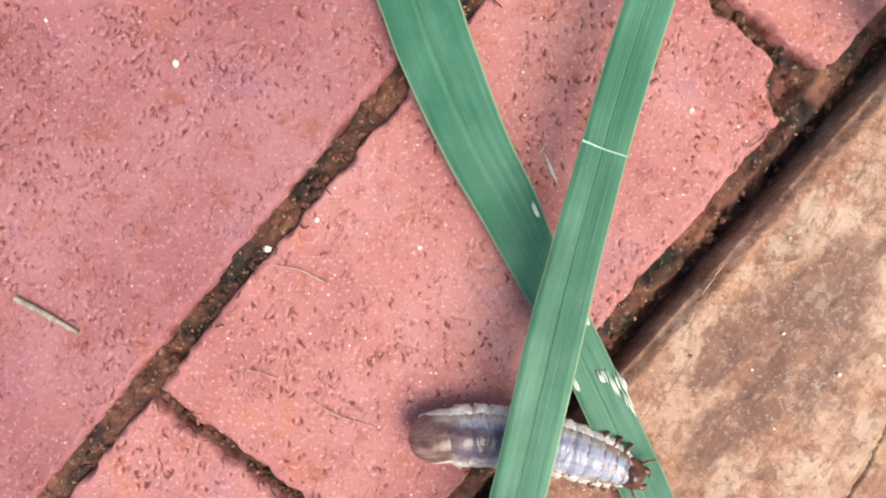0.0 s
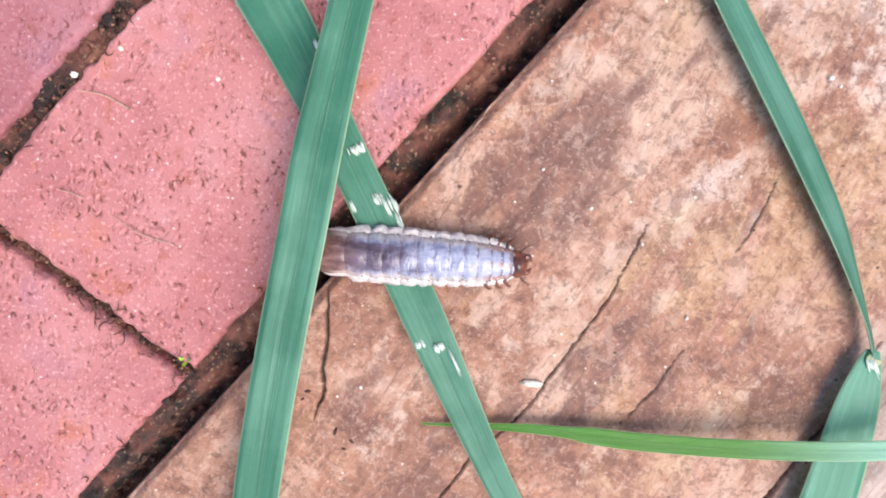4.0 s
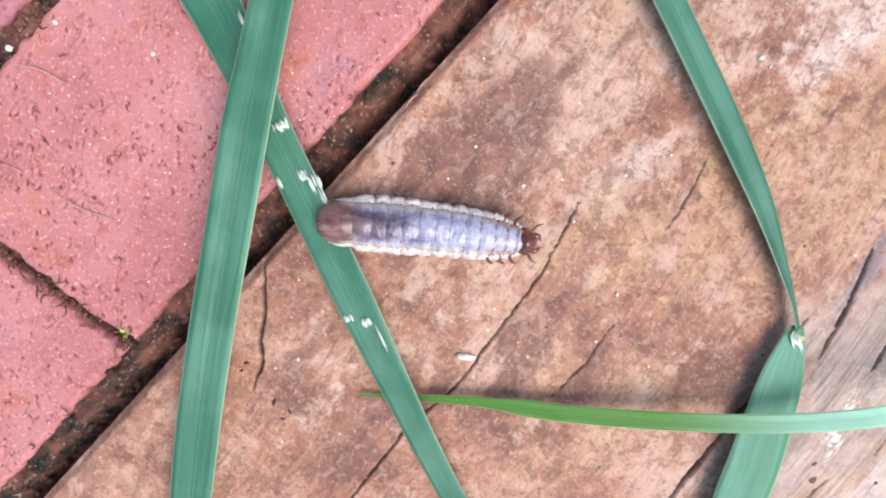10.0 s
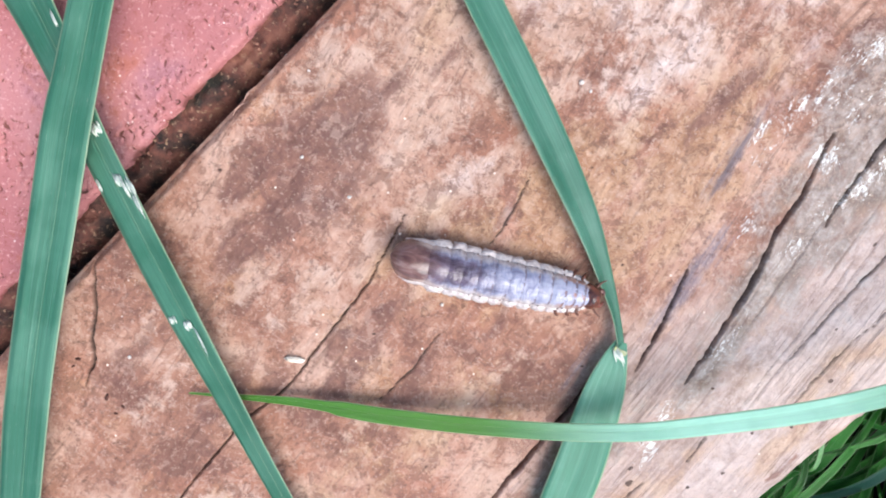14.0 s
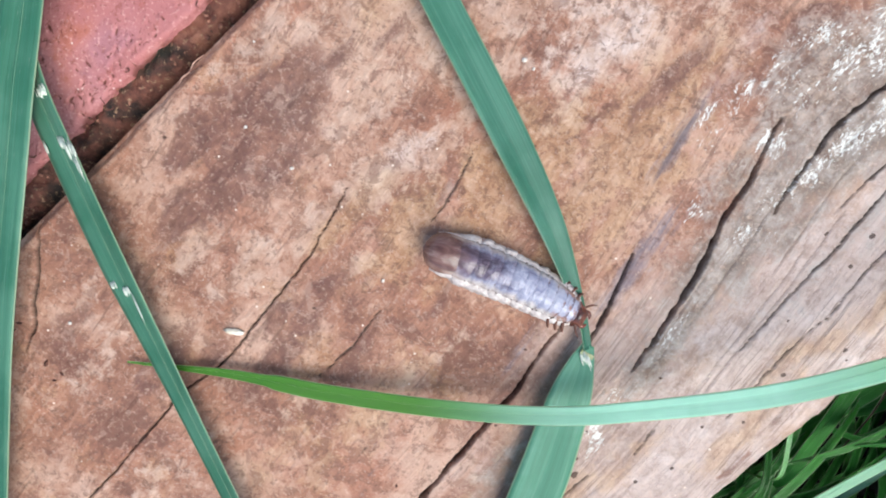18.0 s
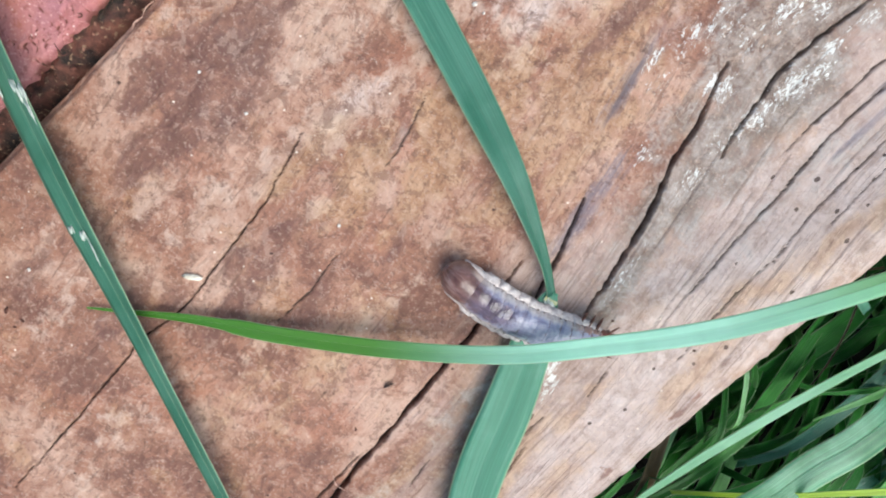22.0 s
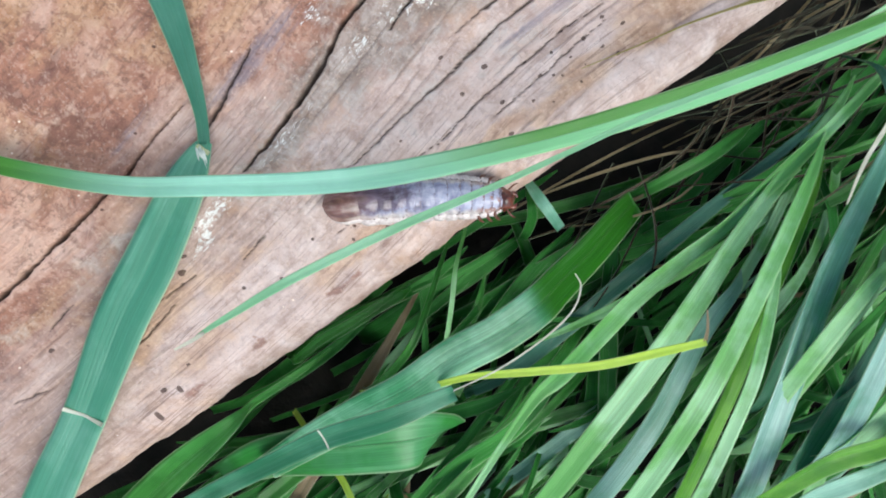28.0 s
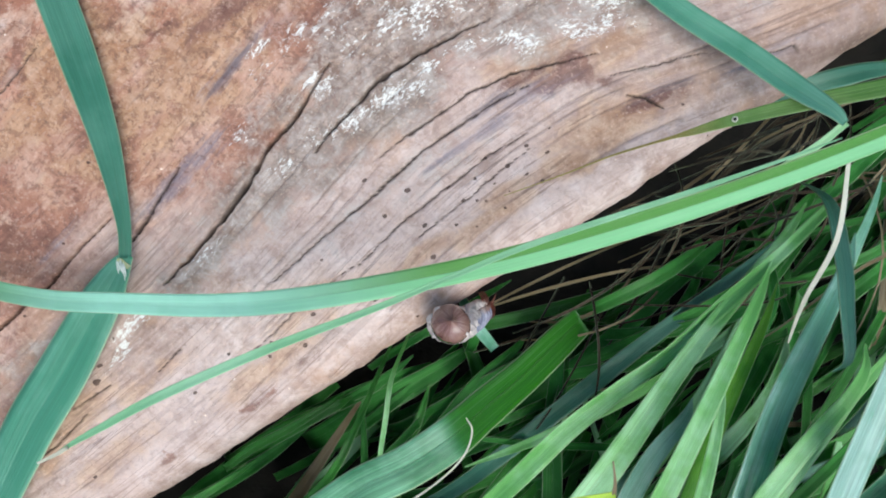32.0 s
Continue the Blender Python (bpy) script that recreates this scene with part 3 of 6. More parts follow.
# fine checks of the weathered side, and the fault beside the knot
CHECKS = [
    ([(-20, -254), (-50, -256), (-80, -254), (-110, -256)], 0.45, 2.0),
    ([(190, -277), (216, -276), (239, -275), (257, -278), (278, -285), (292, -290)], 0.5, 1.4),
    ([(182, -290), (208, -285), (229, -284), (249, -284), (261, -286)], 0.5, 1.4),
    ([(162, -310), (185, -305), (212, -303), (230, -301), (251, -302)], 0.42, 1.2),
    ([(188, -314), (210, -312), (234, -309), (248, -308)], 0.3, 0.9),
    ([(205, -335), (229, -333), (246, -332), (259, -333)], 0.3, 0.9),
    ([(128, -297), (152, -293), (184, -289), (206, -285)], 0.42, 1.2),
    ([(105, -316), (137, -311), (160, -309)], 0.35, 1.0),
    ([(291, -300), (307, -306), (323, -311), (330, -314)], 0.35, 1.0),
]
CHECKS += [([(348, -327), (365, -332), (384, -336)], 0.4, 1.0), ([(293, -311), (299, -316), (303, -324)], 0.8, 1.5),
           ([(259, -232), (263, -240), (278, -247), (297, -262), (310, -269), (330, -284)], 1.5, 4.0),
           ([(136, -334), (115, -341)], 0.8, 1.2), ([(0, -306), (14, -305), (32, -301)], 0.45, 1.3), ([(67, -302), (83, -299)], 0.35, 1.0),
           ([(-17, -280), (-2, -277)], 0.4, 1.1), ([(28, -296), (47, -296)], 0.35, 1.0), ([(-50, -296), (-33, -300)], 0.35, 1.0)]
# stains: (u, v, half length, half width, lean, strength) in millimetres
WARMS_A = [(68, -76, 34, 6, 0, 0.7), (120, -80, 40, 8, 0, 0.7), (80, -84, 40, 8, 0, 0.7), (112, -98, 44, 22, 0, 0.85), (-49, -103, 18, 9, 0, 0.55), (-6, -120, 20, 9, 8, 0.6), (140, -122, 44, 28, 0, 0.95), (86, -123, 26, 10, 8, 0.8), (-70, -125, 30, 9, 6, 0.55),
           (205, -130, 56, 36, 5, 1.0), (1, -137, 24, 9, 0, 0.75), (46, -143, 24, 7, 0, 0.95), (74, -149, 26, 8, 5, 1.0), (120, -150, 30, 10, 5, 0.7), (92, -154, 22, 7, 10, 0.8)]
WARMS_B = [(39, -165, 14, 5, 0, 0.7), (175, -165, 50, 20, 8, 0.75), (-100, -180, 60, 14, 5, 0.5), (195, -190, 40, 10, 10, 0.6), (-20, -190, 40, 8, 6, 0.5), (30, -215, 50, 9, 8, 0.5)]
WARMS = WARMS_A + WARMS_B
PALES = [(170, -305, 150, 42, 3, 0.8), (149, -312, 90, 22, 5, 0.75), (60, -300, 70, 26, 5, 0.28), (230, -300, 60, 16, -4, 0.75), (-30, -310, 80, 30, 4, 0.25), (320, -300, 60, 25, -10, 0.5), (100, -325, 160, 22, 2, 0.8), (-60, -330, 120, 30, 0, 0.25),
         (190, -280, 60, 14, 3, 0.5), (20, -283, 70, 14, 5, 0.2), (-120, -300, 80, 40, 0, 0.3), (260, -335, 120, 14, 0, 0.8)]
# greyish pink bloom on the upper face
BLOOMS = [(205, -135, 50, 28, 8, 0.75), (165, -165, 44, 14, 10, 0.6), (230, -175, 40, 16, 12, 0.65), (255, -120, 50, 30, 0, 0.7), (150, -120, 36, 12, 6, 0.55), (74, -149, 22, 6, 5, 0.6), (195, -205, 34, 8, 14, 0.5)]
DARKS_A = [(31, -87, 22, 8, 6, 0.85), (60, -96, 24, 9, 8, 0.8), (49, -98, 24, 11, 10, 1.0), (84, -102, 18, 6, 0, 0.6), (3, -106, 18, 8, 10, 0.8), (38, -110, 36, 14, 8, 1.0), (107, -110, 10, 5, 0, 0.5), (-70, -110, 26, 8, 6, 0.5), (26, -112, 22, 9, 8, 0.95),
           (131, -123, 12, 5, 0, 0.5), (-48, -145, 20, 7, 6, 0.7), (-35, -155, 16, 6, 6, 0.6), (1, -157, 14, 6, 0, 0.6), (12, -167, 20, 7, 6, 0.75), (-15, -170, 22, 7, 6, 0.75)]
DARKS_B = [(8, -193, 20, 7, 6, 0.6), (172, -194, 20, 6, 10, 0.65), (54, -197, 18, 5, 8, 0.55), (225, -215, 14, 8, 20, 0.8), (262, -225, 16, 9, 20, 0.85), (262, -281, 16, 2.6, -2, 0.62), (274, -288, 14, 4, -10, 0.85), (282, -289, 8, 6, -50, 0.8), (40, -247, 16, 5, 8, 0.6), (291, -301, 8, 3, -40, 0.5), (299, -316, 18, 5, -15, 0.7), (120, -333, 14, 3, 0, 0.6), (55, -334, 18, 2.5, 4, 0.5), (20, -337, 20, 3, 4, 0.55), (92, -337, 16, 2.5, 0, 0.5)]
DARKS = DARKS_A + DARKS_B
GREYS = [(154, -264, 34, 8, 10, 1.0), (177, -272, 22, 5, 8, 0.7), (165, -258, 60, 15, 10, 1.0), (112, -274, 36, 8, 8, 0.8), (225, -240, 50, 22, 0, 1.1), (170, -238, 26, 10, 12, 0.8), (208, -256, 45, 14, 0, 1.0), (40, -268, 50, 10, 6, 0.6), (280, -255, 50, 24, -10, 1.0),
         (190, -288, 50, 6, 3, 0.55), (210, -296, 50, 5, 2, 0.5), (-60, -275, 60, 9, 6, 0.5), (330, -270, 60, 30, -12, 0.8)]
BLUES = [(240, -292, 20, 3, 0, 0.85), (262, -290, 18, 3, -8, 0.8), (350, -330, 24, 4, -12, 0.6), (119, -241, 24, 4.5, 14, 1.1), (163, -214, 24, 3.5, 16, 0.9), (249, -285, 26, 3.5, 0, 0.8), (82, -169, 14, 3, 14, 0.5), (222, -292, 22, 2.5, 2, 0.9), (60, -236, 14, 3, 12, 0.5), (306, -316, 18, 4, -20, 0.7)]
OCHRES_A = [(55, -168, 30, 9, 8, 1.0), (50, -150, 26, 6, 0, 0.85), (106, -174, 32, 12, 8, 1.0), (110, -210, 34, 10, 12, 0.95), (153, -200, 44, 16, 10, 0.9), (145, -218, 34, 10, 16, 0.9), (83, -188, 34, 10, 10, 0.9), (130, -183, 30, 9, 10, 0.8),
            (111, -100, 18, 8, 0, 0.6), (282, -314, 30, 13, -12, 1.1), (215, -324, 28, 7, 0, 0.9), (270, -279, 24, 6, -8, 1.0)]
OCHRES_B = [(298, -292, 18, 8, -20, 0.9), (186, -321, 18, 6, 0, 0.9), (150, -316, 34, 8, 4, 0.8), (108, -326, 36, 8, 4, 0.85), (64, -304, 26, 8, 6, 0.7), (15, -300, 40, 12, 6, 0.8), (-15, -270, 30, 8, 8, 0.8), (30, -325, 30, 8, 4, 0.7),
            (226, -317, 20, 6, 0, 0.9), (256, -321, 20, 7, -4, 0.9), (0, -215, 60, 14, 8, 0.6), (200, -325, 40, 6, 0, 0.5), (-40, -200, 50, 12, 8, 0.5)]
OCHRES = OCHRES_A + OCHRES_B
LICHENS_A = [(183, -219, 20, 5, 14, 0.85), (222, -222, 24, 8, 0, 0.9), (212, -225, 18, 8, 0, 0.8), (236, -236, 30, 15, 0, 0.9), (240, -238, 20, 8, 0, 0.9), (148, -239, 16, 4, 14, 0.7), (187, -242, 22, 6, 12, 0.8), (270, -242, 34, 13, -8, 0.85), (196, -256, 26, 4, 6, 1.0),
             (280, -257, 18, 6, -30, 0.9), (160, -258, 30, 7, 10, 0.65), (217, -259, 18, 5, -6, 1.0), (250, -262, 20, 5, -12, 0.9), (320, -262, 30, 10, -14, 0.85), (302, -272, 20, 5, -30, 0.9)]
LICHENS_B = [(110, -272, 24, 4, 10, 0.7), (78, -274, 12, 4, 10, 0.7), (290, -278, 32, 5, -18, 1.0), (60, -286, 16, 3.5, 22, 0.8), (186, -257, 16, 2.6, 10, 1.1), (208, -257, 16, 3, 0, 1.15), (232, -258, 14, 3, -2, 1.05), (268, -269, 14, 4, -30, 1.1), (292, -280, 24, 4, -24, 1.1), (206, -219, 10, 4, 10, 1.0), (178, -213, 9, 3, 12, 0.95), (186, -236, 10, 2, 12, 1.2), (300, -262, 24, 3.5, -30, 1.05), (69, -279, 14, 4, 12, 1.0)]
LICHENS = LICHENS_A + LICHENS_B
SPOTS_A = [(196, -295, 1.4), (135, -317, 1.2), (183, -282, 0.9), (182, -299, 0.9), (230, -301, 0.9), (241, -333, 1.0), (96, -312, 0.8), (194, -311, 1.0),
           (213, -311, 0.9), (190, -324, 1.2), (43, -292, 1.6), (125, -326, 1.1), (-5, -337, 1.2), (4, -328, 1.3), (60, -312, 0.8), (48, -287, 1.0),
           (-22, -287, 1.2), (10, -331, 1.0), (27, -334, 1.1)]
SPOTS_B = [(160, -326, 0.8), (150, -300, 0.7), (75, -318, 0.8), (110, -322, 0.7), (205, -318, 0.7), (165, -333, 0.9), (20, -325, 0.8), (222, -306, 0.8),
           (228, -312, 0.6), (236, -309, 1.0), (241, -316, 0.7), (231, -318, 0.6), (247, -306, 0.8), (253, -313, 0.7), (218, -314, 0.6), (245, -322, 0.9),
           (226, -323, 0.6), (259, -305, 0.6), (211, -303, 0.6)]
SPOTS = SPOTS_A + SPOTS_B


def stain(u, v, spots):
    total = np.zeros(u.shape)
    du, dv = 26 * (fbm(u / 24, v / 24, 201, 4) - 0.5), 20 * (fbm(u / 24, v / 24, 231, 4) - 0.5)
    for cu, cv, ru, rv, lean, s in spots:
        c, d = math.cos(radians(lean)), math.sin(radians(lean))
        a, b = (u - cu) * c + (v - cv) * d + du * min(1, ru / 25), -(u - cu) * d + (v - cv) * c + dv * min(1, rv / 9)
        total = np.maximum(total, s * np.exp(-((a / ru) ** 2 + (b / rv) ** 2) * 0.9))
    return total


def specks(u, v):
    """Small dark rot spots on the bare side."""
    total = np.zeros(u.shape)
    for cu, cv, r in SPOTS:
        box = (np.abs(u - cu) < 4) & (np.abs(v - cv) < 4)
        d = np.hypot((u[box] - cu) / 1.3, v[box] - cv) + 0.8 * (fbm(u[box], v[box], 77, 2) - 0.5)
        total[box] = np.maximum(total[box], 1 - smooth(0.5 * r, 1.2 * r, d))
    return total


def log_top(u, v):
    """Height of the worn top of the log, in millimetres, without its cracks."""
    z = 4.0 - 0.036 * (-v - 68) + 0.012 * u
    return z


def grain_of(u, v):
    lean = np.interp(u, [-250, 0, 60, 110, 190, 215, 260, 310, 420], [0.1, 0.13, 0.2, 0.3, 0.3, 0.12, 0.0, -0.3, -0.28])
    order = np.argsort(u[:, 0])
    uu = u[:, 0][order]
    rise = np.concatenate([[0], np.cumsum(np.diff(uu) * 0.5 * (lean[order, 0][1:] + lean[order, 0][:-1]))])
    rise = rise - np.interp(120, uu, rise)
    return v - rise[:, None] * (0.55 + 0.45 * smooth(-360, -230, v))


def log():
    us = np.r_[np.linspace(-420, -200, 40)[:-1], np.arange(-200, 440, 0.55), np.linspace(440, 700, 40)]
    vs = np.arange(-69.0, -331.0, -0.55)
    top_u, top_v = np.meshgrid(us, vs, indexing="ij")
    psi = grain_of(top_u, top_v)
    z = log_top(top_u, top_v)
    wob = 1.2 * (fbm(top_u / 9, top_v / 9, 3, 3) - 0.5) + 1.0 * (fbm(top_u / 2.5, top_v / 2.5, 4, 2) - 0.5)
    crack = np.zeros(z.shape)
    for line, half, depth in CRACKS + CHECKS:
        pts = np.array(line)
        box = (top_u > pts[:, 0].min() - 8) & (top_u < pts[:, 0].max() + 8) & (top_v > pts[:, 1].min() - 8) & (top_v < pts[:, 1].max() + 8)
        d, s = near_line(top_u[box], top_v[box] + wob[box], line)
        taper = half * (0.12 + 0.88 * np.sin(np.pi * np.clip(s, 0.01, 0.99)) ** 0.8) * (0.45 + 1.1 * value_noise(s * 28, s * 0 + half, 9))
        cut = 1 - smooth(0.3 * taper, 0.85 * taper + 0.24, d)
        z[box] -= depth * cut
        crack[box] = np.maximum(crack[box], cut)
    # fine checks along the grain, mostly on the weathered side
    q = psi / 5.4 + 40 + 0.25 * (fbm(top_u / 16, psi / 9, 25, 3) - 0.5)
    cell = np.floor(q)
    where = 0.2 + 0.6 * hash2(cell, cell * 0, 21)
    kept = smooth(0.54, 0.66, value_noise(top_u / 42 + 90 * hash2(cell, cell * 0, 23), cell * 1.0, 27))
    lines = np.exp(-(((q - cell - where) * 5.4) / 0.33) ** 2) * kept * (0.15 + 0.3 * smooth(60, 150, top_u) + 0.55 * smooth(-225, -275, top_v) * (0.35 + 0.65 * smooth(20, 130, top_u)))
    z -= 0.6 * lines
    crack = np.maximum(crack, 0.35 * lines)
    z += 1.1 * (fbm(top_u / 30, psi / 8, 41, 3) - 0.5) + 0.5 * (fbm(top_u / 5, psi / 1.6, 43, 2) - 0.5)
    # swell round the knot at the far end
    z += 5 * np.exp(-(((top_u - 270) / 40) ** 2 + ((top_v + 215) / 30) ** 2))
    # ragged arris along the paving
    z -= 3.0 * smooth(-73, -69, top_v + 2 * (fbm(top_u / 14, top_v * 0, 51, 3) - 0.5))
    # the round side over the grass, the underside and the face in the joint
    ring_v = [-336, -340.5, -344, -346.5, -347.5, -346, -341, -325, -290, -200, -110, -80, -68.6, -68.4]
    ring_z = [-0.6, -2.6, -5.8, -10.5, -18, -30, -48, -72, -96, -112, -108, -96, -40, -6]
    n = len(us)
    base = log_top(us, np.full(n, -331.0))
    side_v = np.array(ring_v)[None, :] + (3.0 * (fbm(us / 40, us * 0, 61, 3) - 0.5) + 2.2 * (fbm(us / 7, us * 0, 63, 3) - 0.5))[:, None] * np.r_[np.ones(8), np.zeros(6)][None, :]
    side_z = np.array(ring_z)[None, :] + base[:, None] * np.r_[np.ones(6), np.zeros(8)][None, :]
    U = np.concatenate([top_u, np.repeat(us[:, None], len(ring_v), 1)], 1)
    V = np.concatenate([top_v, side_v], 1)
    Zm = np.concatenate([z, side_z], 1)
    psi = grain_of(U, V)
    X, Y = uv_xy(U * MM, V * MM)
    full = lambda a: np.concatenate([a, np.zeros((n, len(ring_v)))], 1)
    flat = np.zeros(U.shape)
    me = sheet("log", X, Y, Zm * MM, [
        ("grain", np.stack([U * MM, psi * MM, Zm * MM], -1)),
        ("stain", np.stack([stain(U, V, PALES + BLOOMS), stain(U, V, DARKS), stain(U, V, LICHENS)], -1)),
        ("stain2", np.stack([stain(U, V, GREYS), stain(U, V, OCHRES), stain(U, V, BLUES)], -1)),
        ("stain3", np.stack([stain(U, V, WARMS), specks(U, V), smooth(-205, -285, V + 0.06 * np.clip(U - 150, -200, 200) + 0.36 * np.clip(90 - U, 0, 130) + 34 * (fbm(U / 70, V / 40, 311, 3) - 0.5))], -1)),
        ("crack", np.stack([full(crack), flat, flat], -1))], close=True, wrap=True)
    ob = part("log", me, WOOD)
    tagged(ob, "weathered brown log with long cracks and lichen beside brick paving", "log")


log()

# ---- paving ----
def brick(parent, corners, seed, worn=(), toned=0.0):
    """A worn brick on four (u, v) corners in millimetres, anticlockwise from the low end of both; pitted top."""
    (a, b, c, d) = np.array(corners, float)
    nu, nv = int(np.hypot(*(b - a)) / 0.6), int(np.hypot(*(d - a)) / 0.6)
    s, t = np.meshgrid(np.linspace(0, 1, nu), np.linspace(0, 1, nv), indexing="ij")
    P = ((1 - s) * (1 - t))[..., None] * a + (s * (1 - t))[..., None] * b + (s * t)[..., None] * c + ((1 - s) * t)[..., None] * d
    U, V = P[..., 0], P[..., 1]
    rng = np.random.default_rng(seed)
    z = 1.0 * (fbm(U / 40 + seed, V / 40, 3) - 0.5) + 0.35 * (fbm(U / 3 + seed, V / 3, 5, 2) - 0.5)
    pit = np.zeros(z.shape)
    for _ in range(int(nu * nv / 46)):
        i, j = rng.integers(4, nu - 4), rng.integers(4, nv - 4)
        cu, cv = U[i, j], V[i, j]
        if fbm(np.array([cu / 26 + seed]), np.array([cv / 26]), 71, 2)[0] < rng.uniform(0.34, 0.66):
            continue
        r, size = 8, slice(max(0, i - 8), i + 9)
        cols = slice(max(0, j - r), j + r + 1)
        du, dv = U[size, cols] - cu, V[size, cols] - cv
        ang, bend = rng.normal(0.95, 0.6), rng.normal(0.1, 0.55)
        x, y = du * math.cos(ang) + dv * math.sin(ang), -du * math.sin(ang) + dv * math.cos(ang)
        ln, wd = rng.uniform(0.7, 1.9), rng.uniform(0.38, 0.58)
        hole = np.exp(-(x / ln) ** 2 - ((y - bend * x * x) / wd) ** 2)
        z[size, cols] += 0.35 * np.exp(-(x / ln) ** 2 - ((y - 1.3 - bend * x * x) / 0.7) ** 2) - hole * rng.uniform(0.4, 1.1)
        pit[size, cols] = np.maximum(pit[size, cols], hole * rng.uniform(0.4, 1.0))
    # hairline scratches
    for _ in range(6):
        u0, v0, ang = rng.choice(U[:, 0]), rng.choice(V[0]), rng.uniform(0, math.pi)
        ln, mid = rng.uniform(4, 12), rng.normal(0, 1.5)
        line = [(u0 - ln * math.cos(ang), v0 - ln * math.sin(ang)), (u0 + mid, v0 + mid), (u0 + ln * math.cos(ang), v0 + ln * math.sin(ang))]
        box = (np.abs(U - u0) < ln + 4) & (np.abs(V - v0) < ln + 4)
        wob = 2.4 * (fbm(U[box] / 3, V[box] / 3, seed + 7, 2) - 0.5)
        dist, along = near_line(U[box] + wob, V[box] - wob, line)
        cut = np.exp(-(dist / 0.42) ** 2) * smooth(0.2, 0.9, fbm(U[box] / 6, V[box] / 6, seed + 9, 2) * 1.8 - 0.3)
        z[box] -= 0.5 * cut
        pit[box] = np.maximum(pit[box], 0.8 * cut)
    edge = np.minimum(np.minimum(s * nu, (1 - s) * nu), np.minimum(t * nv, (1 - t) * nv)) * 0.6
    chip = edge + 5.2 * (fbm(U / 7, V / 7, 81 + seed, 5) - 0.6)
    for cu, cv, r in worn:
        chip = np.minimum(chip, np.hypot(U - cu, V - cv) - r + 5 * (fbm(U / 5, V / 5, 85, 3) - 0.5))
    z -= 3.4 * (1 - smooth(-0.8, 2.6, chip)) ** 1.6 + 5.0 * (1 - smooth(-4, 0.5, chip))
    pit = np.maximum(pit, 0.55 * (1 - smooth(-0.6, 1.2, chip)))
    rim = (edge < 0.01)
    z = np.where(rim, -40.0, z)
    pull = np.clip(edge, 0, 0.6) / 0.6
    U, V = U + 0.9 * (fbm(U / 10, V / 10, 91 + seed, 2) - 0.5) * (1 - pull), V + 0.9 * (fbm(U / 10, V / 10, 95 + seed, 2) - 0.5) * (1 - pull)
    X, Y = uv_xy(U * MM, V * MM)
    zero = np.zeros(z.shape)
    return part("brick", sheet("brick", X, Y, z * MM, [("pit", np.stack([pit, zero + toned, zero], -1))]), BRICK, parent)


def paving():
    us, vs = np.arange(-430, 360, 1.0), np.arange(-68.2, 196, 1.0)
    U, V = np.meshgrid(us, vs, indexing="ij")
    Z = -6.5 + 7 * (fbm(U / 12, V / 12, 101, 4) - 0.5) + 5 * (fbm(U / 3, V / 3, 103, 3) - 0.5)
    Z += 2.5 * smooth(44, 50, V) * (1 - smooth(57, 62, V))
    Z += 2.5 * smooth(-66, -58, V) * (1 - smooth(-54, -50, V)) - 8.0 * smooth(-59, -67, V)
    X, Y = uv_xy(U * MM, V * MM)
    bed = part("pavement", sheet("pavement", X, Y, Z * MM), SOIL)
    tagged(bed, "red brick paving with dark soil and moss in its joints", "paving", kind="structure")
    quads = [
        [(-102.4, -54.5), (112.5, -54.5), (115, 48.5), (-111, 48.5)],
        [(118, -55), (340, -55), (340, 48), (117.2, 48)],
        [(-330, -55), (-104.6, -54.5), (-113.2, 47.5), (-330, 47.5)],
        [(-200, 54.6), (66, 57), (66, 190), (-200, 190)],
        [(72, 58), (296, 58), (296, 160), (72, 160)],
        [(-426, 54.5), (-206, 54.5), (-206, 160), (-426, 160)],
    ]
    for k, q in enumerate(quads):
        brick(bed, q, 11 + k, [(112, -52, 12), (-114, 52, 5), (-104, -52, 3)] if k == 0 else (), (0.1, 0.0, 0.15, 0.9, 0.6, 0.8)[k])


paving()

# ---- grass ----
def spline(points, n):
    """n places on a smooth line through the points (Catmull-Rom), for any number of columns."""
    p = np.array(points, float)
    p = np.vstack([2 * p[0] - p[1], p, 2 * p[-1] - p[-2]])
    s = np.linspace(0, len(p) - 3 - 1e-6, n)
    k = s.astype(int)
    t = (s - k)[:, None]
    a, b, c, d = p[k], p[k + 1], p[k + 2], p[k + 3]
    return 0.5 * (2 * b + (c - a) * t + (2 * a - 5 * b + 4 * c - d) * t ** 2 + (3 * b - a - 3 * c + d) * t ** 3)


